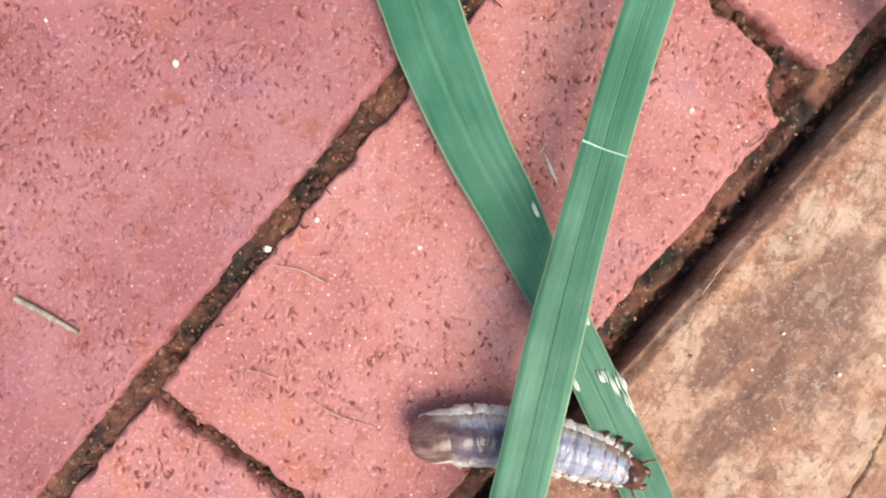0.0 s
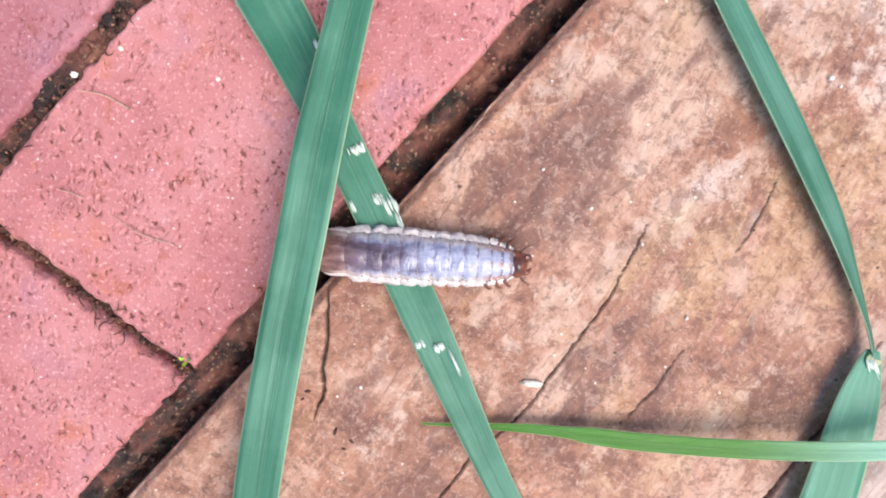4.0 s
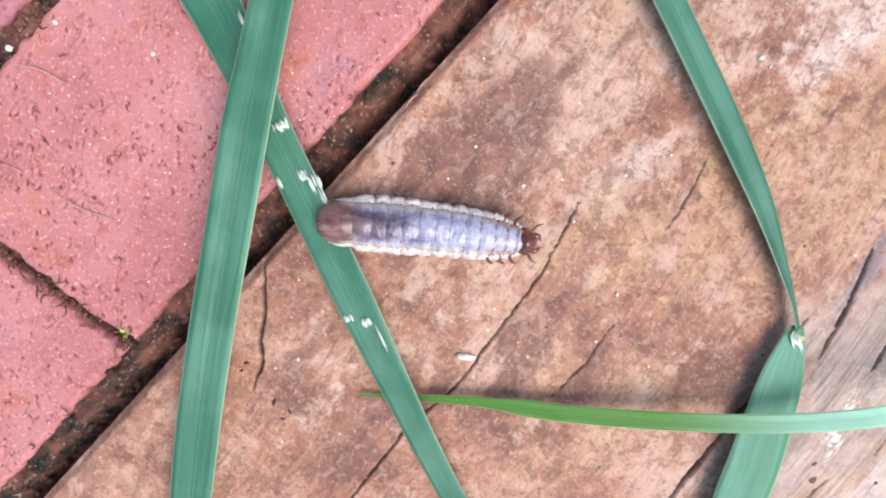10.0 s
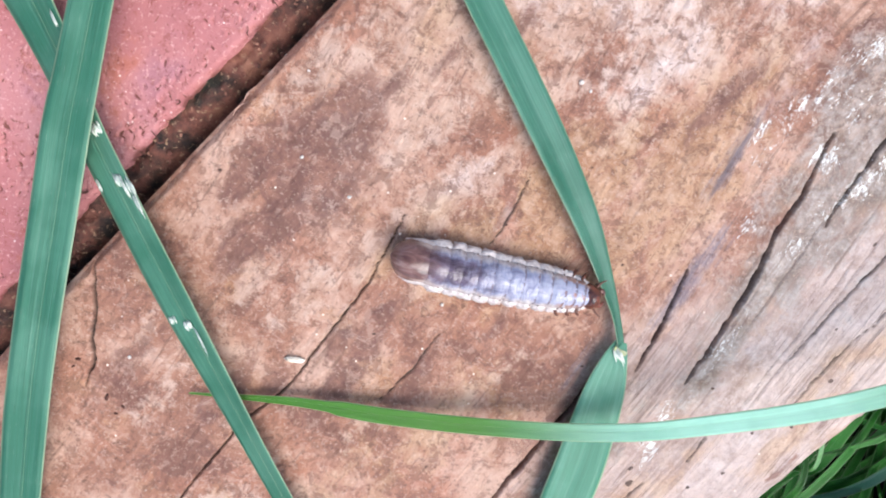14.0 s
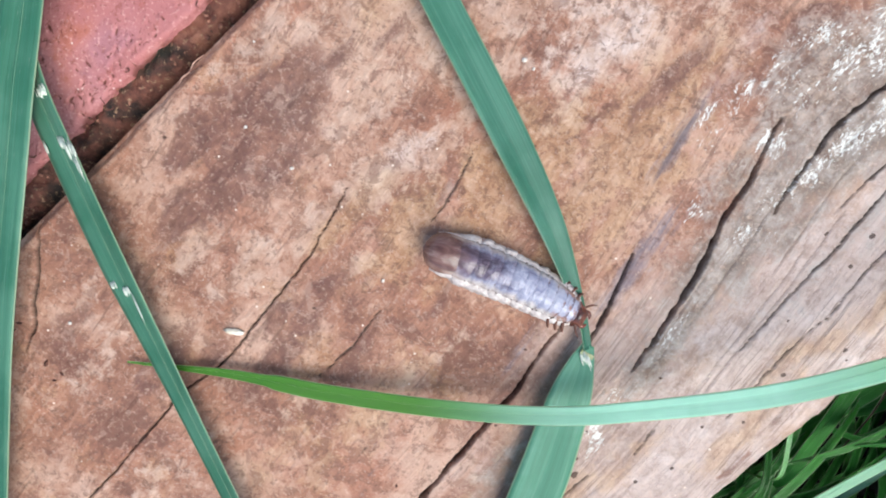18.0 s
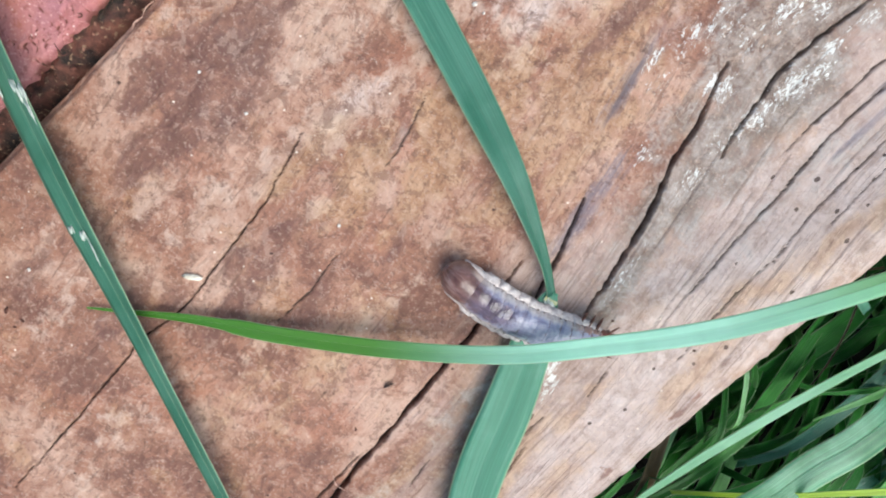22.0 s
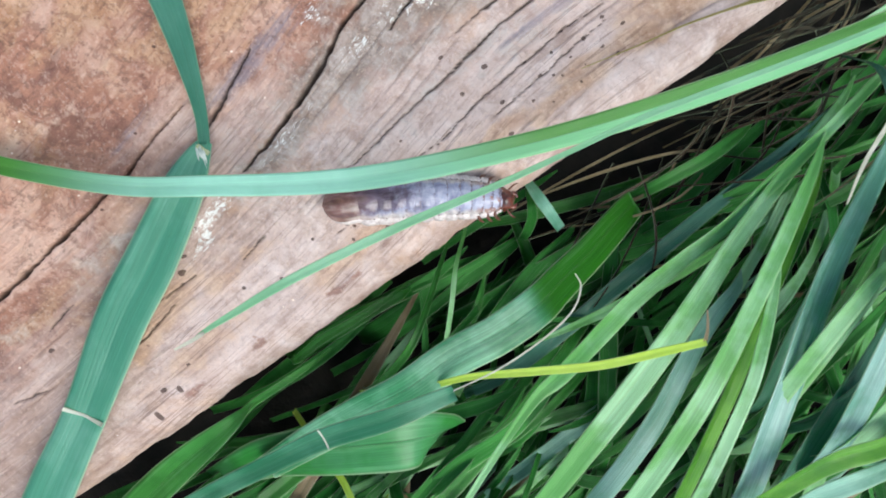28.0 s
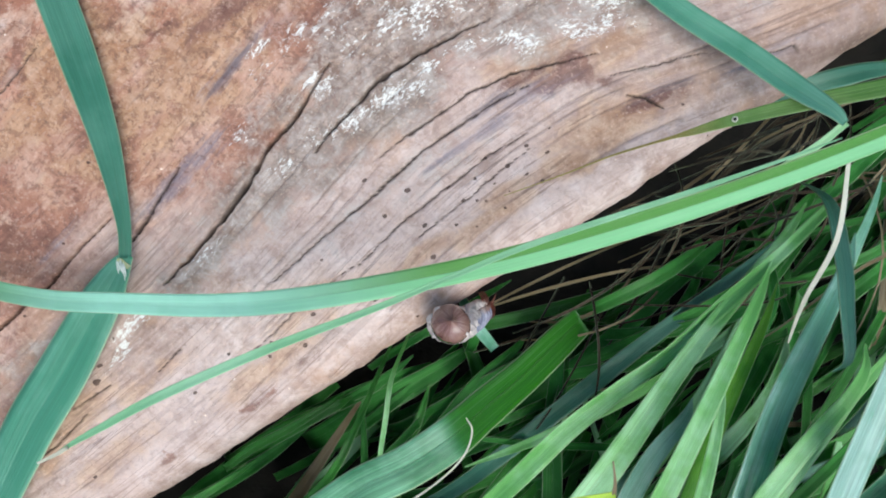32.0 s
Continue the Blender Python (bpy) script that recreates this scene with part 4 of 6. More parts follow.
def blade_mesh(name, rows, fold=0.18, n=40, chance=0.0, thick=0.0004, curl=0.0, ripple=0.0):
    """A leaf blade: rows of x, y, z, width in millimetres and, if given, the lean of the blade about its length in degrees."""
    rows = [tuple(r) + (0,) * (5 - len(r)) for r in rows]
    line = spline(rows, n)
    P, W, lean = line[:, :3] * MM, np.maximum(line[:, 3], 0.3) * MM, np.radians(line[:, 4])
    T = np.gradient(P, axis=0)
    T /= np.linalg.norm(T, axis=1)[:, None] + 1e-12
    side = np.cross(T, [0, 0, 1.0])
    side /= np.linalg.norm(side, axis=1)[:, None] + 1e-12
    up = np.cross(side, T)
    c, s = np.cos(lean)[:, None], np.sin(lean)[:, None]
    side, up = side * c + up * s, up * c - side * s
    length = np.r_[0, np.cumsum(np.linalg.norm(np.diff(P, axis=0), axis=1))]
    across = np.array([-1, -0.72, -0.36, -0.08, 0.08, 0.36, 0.72, 1.0])
    top, low = [], []
    for a in across:
        h = fold * abs(a) ** (1.0 + curl) - 0.018 * np.cos(a * 9) * (abs(a) < 0.9)
        wave = ripple * np.sin(length * 120 + 3 * a) * abs(a)
        at = P + side * (a * W / 2)[:, None] + up * ((h + wave) * W / 2)[:, None]
        top.append(at)
        low.append(at - up * thick)
    ring = np.stack(top + low[::-1], 1)
    m = ring.shape[1]
    acr = np.r_[across, across[::-1]]
    info = np.stack([np.broadcast_to(acr, (n, m)), np.broadcast_to(length[:, None], (n, m)), np.full((n, m), chance)], -1)
    return sheet(name, ring[..., 0], ring[..., 1], ring[..., 2], [("blade", info)], close=True, wrap=True)


FAINT = plain("faint_joint", (0.2, 0.42, 0.3), (0.5, 0.62, 0.45), 600, 0.5)



def grass_blade(rows, material, label, rib=True, at=(0, 0, 0), **shape):
    """One long fallen or arching grass leaf with its midrib; rows in millimetres. at: where its origin lies."""
    thing = new("grass_strand")
    thing.location = [c * MM for c in at]
    tagged(thing, label, "grass", "grass leaves across log and paving")
    rows = about(rows, at)
    part("leaf", blade_mesh("leaf", rows, **shape), material, thing)
    if rib:
        line = [(r[0], r[1], r[2] + 0.07, max(0.25, r[3] * 0.05), *r[4:]) for r in rows]
        part("midrib", blade_mesh("midrib", line, fold=0.0, n=shape.get("n", 40), thick=0.0003), material, thing, "raised midrib")
    return thing


def about(rows, at):
    return [(r[0] - at[0], r[1] - at[1], r[2] - at[2], *r[3:]) for r in rows]


def ring_band(parent, at, width, heading, thick=1.2, label="pale dry leaf joint", material=None):
    """The dry joint line that crosses a leaf."""
    x, y, z = at
    c, s = math.cos(radians(heading)), math.sin(radians(heading))
    rows = [(x - s * -k * width / 2, y + c * -k * width / 2, z + 0.25 * width * abs(k) * 0.18 * 2 + 0.9, thick * (0.8 + 0.4 * abs(math.sin(5 * k)))) for k in (-1, -0.5, 0, 0.5, 1)]
    return part("leaf_joint", blade_mesh("leaf_joint", rows, fold=0.0, n=14), material or NODE, parent, label)


# the broad blade that lies over paving and log
PIVOT = (7, -100, 14)
blade_p = grass_blade([(78, 160, 24, 13), (61, 110, 21, 13.4), (45.5, 60, 18, 14), (37, 30, 17, 14), (31.8, 10, 16.5, 14.6), (26.8, -10, 16, 15.4), (22.1, -30, 16, 16.5), (15.8, -60, 15, 16.5),
                       (9.3, -90, 14, 16.5), (3.4, -120, 13, 16.5), (-2.2, -150, 11, 16.5), (-10, -200, 8, 15)], TEAL, "broad blue-green grass blade lying over bricks and log", at=PIVOT, fold=0.11, n=60, chance=0.13)
ring_band(blade_p, (36.2 - 7, 26 - -100, 2.3), 14.5, 70, 0.55, "faint pale joint line", FAINT)
# the tapering blade under it
blade_q = grass_blade([(-42, 140, 12, 25), (-29, 108, 8, 26), (-16.7, 79, 5.5, 25.5), (-10, 60, 5, 25), (2.5, 30, 5, 22), (13, 10, 5, 20), (22.5, -10, 6, 17), (32.5, -30, 9, 15), (46.5, -60, 9.5, 15.2), (60, -90, 9, 15.4),
                       (72.7, -120, 7, 13.2), (86, -150, 5.5, 11), (101, -180, 5, 10), (112, -202, 4.5, 9.5), (118, -216, 4, 7.5), (120, -232, 2.5, 4), (121, -244, 1.5, 0.6)], TEAL,
                      "long tapering blue-green grass blade with torn white marks", fold=0.1, n=70, chance=0.41)
TORN = plain("torn_leaf", (0.5, 0.6, 0.5), (0.84, 0.85, 0.74), 700, 0.6)


def torn_mark(parent, x, y, z, across, along, seed):
    """A dry scar on a blade: a bundle of thin pale slivers that lie along it."""
    rng = random.Random(seed)
    bm = bmesh.new()
    t, n = Vector((0.42, -0.91, 0)), Vector((0.91, 0.42, 0))
    for k in range(max(4, int(across / 0.26))):
        mid = Vector((x, y, z)) + n * rng.uniform(-0.5, 0.5) * across + t * rng.uniform(-0.25, 0.25) * along
        half, wide = 0.6 + along * rng.uniform(0.25, 0.6), rng.uniform(0.16, 0.4)
        ring = [mid + t * half * a + n * wide * b for a, b in ((-1, 0), (-0.3, 1), (0.4, 0.8), (1, 0), (0.3, -1), (-0.5, -0.7))]
        rise = Vector((0, 0, 0.05 + 0.015 * k))
        low = [bm.verts.new(v * MM) for v in ring]
        high = [bm.verts.new((v + rise) * MM) for v in ring]
        bm.faces.new(high[::-1])
        bm.faces.new(low)
        for i in range(6):
            bm.faces.new((low[i], high[i], high[(i + 1) % 6], low[(i + 1) % 6]))
    bmesh.ops.recalc_face_normals(bm, faces=bm.faces)
    return part("torn_mark", bm, TORN, parent, "pale torn patch on the leaf")


for x, y, z, across, along, k in [(47.8, -47.5, 10.6, 4.2, 5.5, 1), (51, -53.5, 10.8, 1.6, 8, 7), (43.5, -45.5, 10.3, 3, 3.5, 8), (36, -28.6, 9.9, 6, 2.6, 2), (34.6, -48.6, 10.7, 1.6, 3.2, 3), (58, -98.4, 9.3, 3.2, 1.8, 4),
                                 (65, -99.4, 9.3, 3.4, 2.2, 5), (70.5, -104.5, 9.9, 0.8, 11, 9), (22.2, 8, 6.6, 1.0, 5, 6), (27.5, 20, 6.6, 0.8, 8, 10)]:
    torn_mark(blade_q, x, y, z, across, along, k)

# the blade that the grub pushes aside: upper leaf, joint, lower leaf; its origin is the joint
NODE_AT = (243.5, -112.6, 5.0)
blade_r = new("grass_strand")
tagged(blade_r, "creased blue-green grass leaf bent at a dry joint", "grass", "grass leaves across log and paving")


upper_leaf = part("upper_leaf", blade_mesh("upper_leaf", about([(114, 105, 22, 12), (140, 62, 14, 13.5), (169, 18, 9, 14), (188.6, -11, 8, 14.5), (207, -39, 7.5, 14.2), (223.6, -66, 7, 11.2), (235, -89, 6, 7, 10),
                                                   (240.5, -102, 5.5, 5, 20), (243.5, -112.6, 5, 4.5, 20)], NODE_AT), fold=0.28, n=56, chance=0.7), SAGE, blade_r)
lower_leaf = part("lower_leaf", blade_mesh("lower_leaf", about([(244, -111, 4.6, 5), (241.5, -119, 4.6, 11), (237.5, -134, 4.3, 17.5), (229.7, -163, 4, 21), (221.3, -190, 3.6, 21), (212.2, -233, 3.4, 18), (203, -268, 3, 20),
                                                   (193, -310, 0, 20), (186, -345, -8, 18)], NODE_AT), fold=0.09, n=56, chance=0.23), BENT, blade_r)
ring_band(lower_leaf, (212 - NODE_AT[0], -233 - NODE_AT[1], 3.4 - NODE_AT[2] - 0.75), 17, 76, 1.5, "white dry joint line", DRY)
ring_band(blade_r, (0.2, -2.0, -0.6), 5.5, 65, 1.6, "pale dry collar of the leaf")
torn_mark(blade_r, 1.4, -4.5, 0.8, 1.8, 7, 31)
torn_mark(blade_r, -1.2, -3.5, 0.6, 1.6, 4, 32)

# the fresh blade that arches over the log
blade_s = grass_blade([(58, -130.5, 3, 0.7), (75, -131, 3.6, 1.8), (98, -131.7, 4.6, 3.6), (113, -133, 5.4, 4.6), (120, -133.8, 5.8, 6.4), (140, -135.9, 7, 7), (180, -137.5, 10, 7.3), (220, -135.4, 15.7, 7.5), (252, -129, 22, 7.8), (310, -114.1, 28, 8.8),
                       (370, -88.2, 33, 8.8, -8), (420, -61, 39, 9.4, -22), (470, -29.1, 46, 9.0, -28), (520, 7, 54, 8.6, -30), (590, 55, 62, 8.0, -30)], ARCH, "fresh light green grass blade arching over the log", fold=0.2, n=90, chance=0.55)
blade_u = grass_blade([(267, -179, 47, 0.8), (272, -173.5, 47.5, 1.7), (280, -166, 48.2, 2.5), (297, -150.5, 50, 3.3), (328, -126.5, 51.5, 3.1), (358, -105.5, 53, 2.3), (379, -90, 53, 1.8), (402, -73, 54, 2.0), (440, -49, 53, 1.8), (468, -31, 51, 1.2), (490, -16, 51.5, 0.4)],
                      MINT, "thin light green grass blade hanging over the log", fold=0.2, n=50, chance=0.9)
part("dry_tip", blade_mesh("dry_tip", [(262, -183, 47, 0.7), (265, -180.5, 47.3, 1.1), (268, -178, 47.6, 1.3), (271, -175, 48, 1.2)], fold=0.2, n=10), DRY, blade_u, "dry straw-coloured tip")
blade_v = grass_blade([(385, 62, 4, 9), (431, 37, 8, 9.5), (462, 24, 12, 9.8), (484, 14, 15, 9.4), (499, 7.5, 18, 6), (505, 4, 18, 3)], BENT, "blue-green grass leaf bent down at the log's edge", fold=0.25, n=36, chance=0.31)
blade_x = grass_blade([(388, -52, 1.5, 0.3), (409, -38, 2.2, 0.6), (426, -26, 2.6, 0.8), (446, -14, 3.2, 1.2), (455, -9, 4.2, 2.8), (469, -1, 6.5, 4.8), (492, 10, 14, 6.2), (537, 30, 24, 7.6), (600, 62, 30, 9)], OLIVE, "thin yellow-green grass blade with a small hole", fold=0.12, n=60, chance=0.2)
# No opening is cut: a near-black disc carries the hole's shade.
for radius, material, label in ((1.3, DRY, "pale rim of the hole"), (0.8, DARK, "near-black disc in place of the hole")):
    bm = bmesh.new()
    bmesh.ops.create_cone(bm, cap_ends=True, segments=14, radius1=radius * MM, radius2=radius * MM * 0.8, depth=0.0003, matrix=pose(0.4692, -0.0008, (6.95 - 0.1 * radius) * MM, 0, -12, 30))
    part("hole_rim" if radius > 1 else "hole", bm, material, blade_x, label)
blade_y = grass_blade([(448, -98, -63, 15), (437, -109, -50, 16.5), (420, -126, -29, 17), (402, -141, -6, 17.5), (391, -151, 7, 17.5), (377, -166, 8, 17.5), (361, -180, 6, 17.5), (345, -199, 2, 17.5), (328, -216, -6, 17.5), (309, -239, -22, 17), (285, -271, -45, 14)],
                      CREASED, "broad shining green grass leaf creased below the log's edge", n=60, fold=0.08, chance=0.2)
blade_z = grass_blade([(385, -282, -40, 3.3), (391, -246, -25, 3.6), (397, -215, -12, 3.9), (403, -194, -6, 5.5), (411, -183, -8, 9, -10), (429, -164, -22, 11, -14), (444, -144, -27, 10.5, -14), (462, -122, -28, 9, -14), (480, -101, -28, 7.6, -14), (498, -75, -28, 7.5), (520, -42, -28, 5.9), (537, -16, -30, 4.9)],
                      PALE, "light green folded grass blade among the lawn", fold=0.6, n=60, chance=0.85)
stem = grass_blade([(325, -220, -40, 2.6), (350, -201, -8, 2.9), (367, -183, 18, 3), (386, -173, 30, 3.3), (410, -163, 38, 3.5), (429, -154, 40, 3.5), (447, -146, 40, 3)], LIME, "yellow-green grass stem with a broken tip", fold=0.3, n=36, chance=0.1)
part("broken_tip", blade_mesh("broken_tip", [(446.5, -146, 40, 1.6), (445, -141, 42, 1.0), (442, -134, 44, 0.5)], fold=0.2, n=10), STRAW, stem, "dry broken tip")
hair = grass_blade([(359, -183, 38, 0.4), (373, -171, 41, 0.6), (385, -156, 46, 0.6), (392, -143, 50, 0.6), (393, -134, 50, 0.6), (390, -130, 50, 0.35)], DRY, "white dry curled grass fibre", fold=0.2, n=30)
leaf_c = grass_blade([(251, -306, -85, 16), (279, -273, -55, 23), (304, -252, -32, 26), (326, -240, -20, 27), (346, -231, -14, 27), (359, -228, -18, 26.5), (368, -230, -31, 25), (372, -234, -47, 23)], LUSH, "broad shining green grass leaf curling down", fold=0.06, n=34, chance=0.6, ripple=0.02)
sheath = grass_blade([(233, -312, -45, 8), (267, -269, -12, 8.8), (296, -235, 14, 9), (316, -213, 30, 9), (339, -197, 38, 8.6), (360, -183, 38, 6.4)], JADE, "grass leaf with a cut end beside the log", fold=0.25, n=36, chance=0.2)
ring_band(sheath, (316, -213, 29.5), 9, 40, 0.7, "white dry joint line", DRY)
strip = grass_blade([(516, -4, 8, 1.6), (522, -36, 4, 2.2), (518, -63, 0, 1.8), (517, -82, -2, 0.8)], DRY, "dry white strip of grass hanging down", fold=0.2, n=24)
stalk = grass_blade([(506, 5, 17, 3), (501, -4, 12, 3), (495, -12, 6, 3), (489, -20, -2, 2.4)], PALE, "thin green stalk under a bent leaf", fold=0.3, n=20)


scrap = grass_blade([(382.2, -98.5, -38.0, 3.5), (388.2, -105.4, -30.0, 5.5), (394.6, -111.4, -28.0, 5.5), (404.2, -118.8, -34.0, 4.6)], BLUE, "short blue-green leaf tip under the log's edge", fold=0.2, n=20, chance=0.5)

def lawn_leaf(material, width, fold, *line, label="long grass leaf of the lawn beside the log", lean=0.0, blunt=False):
    """A leaf of the lawn through a few places in millimetres, from its hidden root to its tip."""
    k = abs(int(line[0][0] * 7 + line[0][1] * 13)) % 97
    line = [(line[0][0] * 1.6 - line[1][0] * 0.6, line[0][1] * 1.6 - line[1][1] * 0.6, line[0][2] - 45), *line]
    if not blunt:
        a, b = line[-1], line[-2]
        line.append((a[0] * 1.4 - b[0] * 0.4, a[1] * 1.4 - b[1] * 0.4, a[2] - 9))
    rows = []
    for i, (x, y, z) in enumerate(line):
        t = i / (len(line) - 1)
        share = 0.7 + 0.3 * smooth(0, 0.35, t) if t < 0.45 or blunt else 1 - ((t - 0.45) / 0.56) ** 1.5
        rows.append((x, y, z, max(0.7, 0.8 * width * float(share)), lean + 7 * math.sin(k + 2.1 * i)))
    return grass_blade(rows, material, label, fold=fold, n=34, chance=k / 97)


lawn_leaf(PALE, 15.5, 0.3, (420, -276, -40), (440, -210, -18), (463, -152, -14), (488, -99, -24), (521, -39, -34), label="long light green grass leaf leaning along the log")
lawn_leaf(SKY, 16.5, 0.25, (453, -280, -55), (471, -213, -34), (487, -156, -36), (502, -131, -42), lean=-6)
lawn_leaf(PALE, 14, 0.35, (463, -262, -30), (475, -192, -6), (488, -134, -4), (508, -73, -18), label="light green grass leaf, sky sheen in its colour")
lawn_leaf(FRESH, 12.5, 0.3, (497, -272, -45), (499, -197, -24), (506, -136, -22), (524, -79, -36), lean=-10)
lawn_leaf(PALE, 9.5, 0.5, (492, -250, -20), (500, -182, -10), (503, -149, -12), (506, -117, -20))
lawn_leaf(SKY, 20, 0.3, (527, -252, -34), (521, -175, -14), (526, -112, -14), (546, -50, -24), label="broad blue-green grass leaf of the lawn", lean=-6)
lawn_leaf(PALE, 11, 0.3, (523, -201, -30), (521, -173, -14), (533, -121, 0), (568, -74, -12))
lawn_leaf(JADE, 16, 0.3, (548, -256, -45), (556, -182, -24), (565, -152, -24), (592, -93, -34), label="dusty green grass leaf with pale specks", lean=-8)
lawn_leaf(FRESH, 14, 0.4, (516, -252, -30), (541, -201, -4), (564, -185, 0), (590, -168, -4))
lawn_leaf(BLUE, 14, 0.3, (542, -258, -35), (552, -225, -18), (570, -205, -10), (594, -186, -8))
lawn_leaf(SAGE, 11.5, 0.4, (403, -205, -70), (451, -137, -55), (479, -101, -55), (533, -40, -66), label="dark blue-green grass leaf deep in the lawn")
lawn_leaf(DEEP, 14, 0.3, (429, -157, -85), (462, -116, -80), (491, -74, -80), (518, -39, -84), label="dark blue-green grass leaf deep in the lawn")
lawn_leaf(GREEN, 5.6, 0.4, (329, -226, -62), (340, -207, -50), (347, -185, -42), (353, -147, -60), label="thin green grass leaf under the log's edge")
lawn_leaf(PALE, 3.4, 0.4, (364, -194, -62), (362, -170, -52), (360, -149, -52), (362, -132, -64), label="thin green grass leaf under the log's edge")
lawn_leaf(GREEN, 22, 0.25, (194, -352, -80), (226, -301, -45), (248, -266, -25), (268, -240, -18), label="broad green grass leaf rising beside the log", lean=10)
lawn_leaf(LIME, 4.4, 0.3, (341, -277, -20), (325, -262, -30), (308, -255, -48), (291, -247, -66), label="thin yellow-green grass stem bent into the lawn", blunt=True)
lawn_leaf(DEEP, 13, 0.3, (367, -281, -60), (385, -250, -46), (403, -226, -38), (417, -203, -38))
lawn_leaf(GREEN, 6, 0.3, (285, -221, -70), (299, -203, -60), (317, -186, -58), (332, -171, -60), label="thin green grass leaf under the log's edge")
lawn_leaf(GREEN, 5, 0.3, (263, -254, -40), (274, -233, -30), (288, -218, -28), (301, -206, -34), label="thin green grass leaf under the log's edge")
lawn_leaf(DEEP, 12, 0.2, (379, -208, -85), (391, -176, -75), (404, -146, -72), (420, -124, -78))
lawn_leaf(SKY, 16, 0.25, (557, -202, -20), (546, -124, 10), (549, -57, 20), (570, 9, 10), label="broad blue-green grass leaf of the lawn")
lawn_leaf(PALE, 14, 0.35, (526, -209, -35), (528, -169, -18), (536, -129, -6), (550, -90, -3), label="light green grass leaf with a pointed tip")
lawn_leaf(SAGE, 9.5, 0.2, (535, -14, -30), (533, -43, -6), (533, -64, 4), (537, -82, 6), label="blue-green leaf tip hanging over the lawn")
lawn_leaf(JADE, 14.5, 0.35, (557, -184, -30), (574, -127, -4), (597, -94, 0), (620, -68, -4))
lawn_leaf(PALE, 15.5, 0.4, (562, -198, -20), (570, -157, -2), (585, -125, 6), (608, -92, 6))
lawn_leaf(BLUE, 11.5, 0.3, (575, -196, -12), (579, -159, 6), (593, -131, 12), (614, -105, 10))
lawn_leaf(BLUE, 14, 0.3, (534, -193, -50), (532, -152, -34), (544, -80, -30), (565, -16, -44), lean=-12)
lawn_leaf(FRESH, 7.5, 0.3, (604, -102, -30), (606, -86, -20), (615, -69, -16), (631, -51, -20))
lawn_leaf(SAGE, 18, 0.2, (642, -143, -70), (634, -101, -64), (619, -71, -62), (616, -39, -66), label="dark blue-green grass leaf deep in the lawn")
lawn_leaf(DEEP, 15, 0.3, (504, -144, -90), (517, -107, -84), (536, -67, -82), (556, -31, -86))
lawn_leaf(DEEP, 13, 0.3, (470, -250, -75), (455, -190, -62), (445, -150, -60), (440, -110, -66))
lawn_leaf(SAGE, 13, 0.2, (505, 30, -60), (523, 41, -46), (545, 53, -44), (566, 63, -52), label="dark green grass leaf beyond the bent leaf")
lawn_leaf(DEEP, 19, 0.2, (372, -186, -90), (399, -159, -78), (420, -137, -72), (446, -112, -78), label="dark green grass leaf deep below the log's edge")
lawn_leaf(DEEP, 18, 0.2, (323, -206, -100), (349, -178, -90), (372, -157, -86), (393, -136, -90), label="dark green grass leaf deep below the log's edge")
lawn_leaf(GREEN, 12, 0.2, (283, -224, -85), (304, -200, -70), (321, -184, -66), (335, -174, -70), label="dark green grass leaf deep below the log's edge")
lawn_leaf(DEEP, 7, 0.2, (397, -131, -85), (397, -120, -70), (394, -112, -62), (392, -105, -70), label="dark green grass leaf deep below the log's edge")
lawn_leaf(STRAW, 2.4, 0.3, (470, -40, -92), (500, -5, -88), (525, 21, -86), (551, 43, -84), label="dry straw-coloured grass leaf below the log")
lawn_leaf(STRAW, 2.2, 0.3, (470, -125, -50), (492, -101, -46), (510, -80, -46), (523, -64, -50), label="dry straw-coloured grass leaf below the log")
lawn_leaf(STRAW, 2.0, 0.3, (585, -16, -30), (565, -32, -24), (550, -46, -24), (532, -77, -36), label="dry straw-coloured grass leaf below the log")


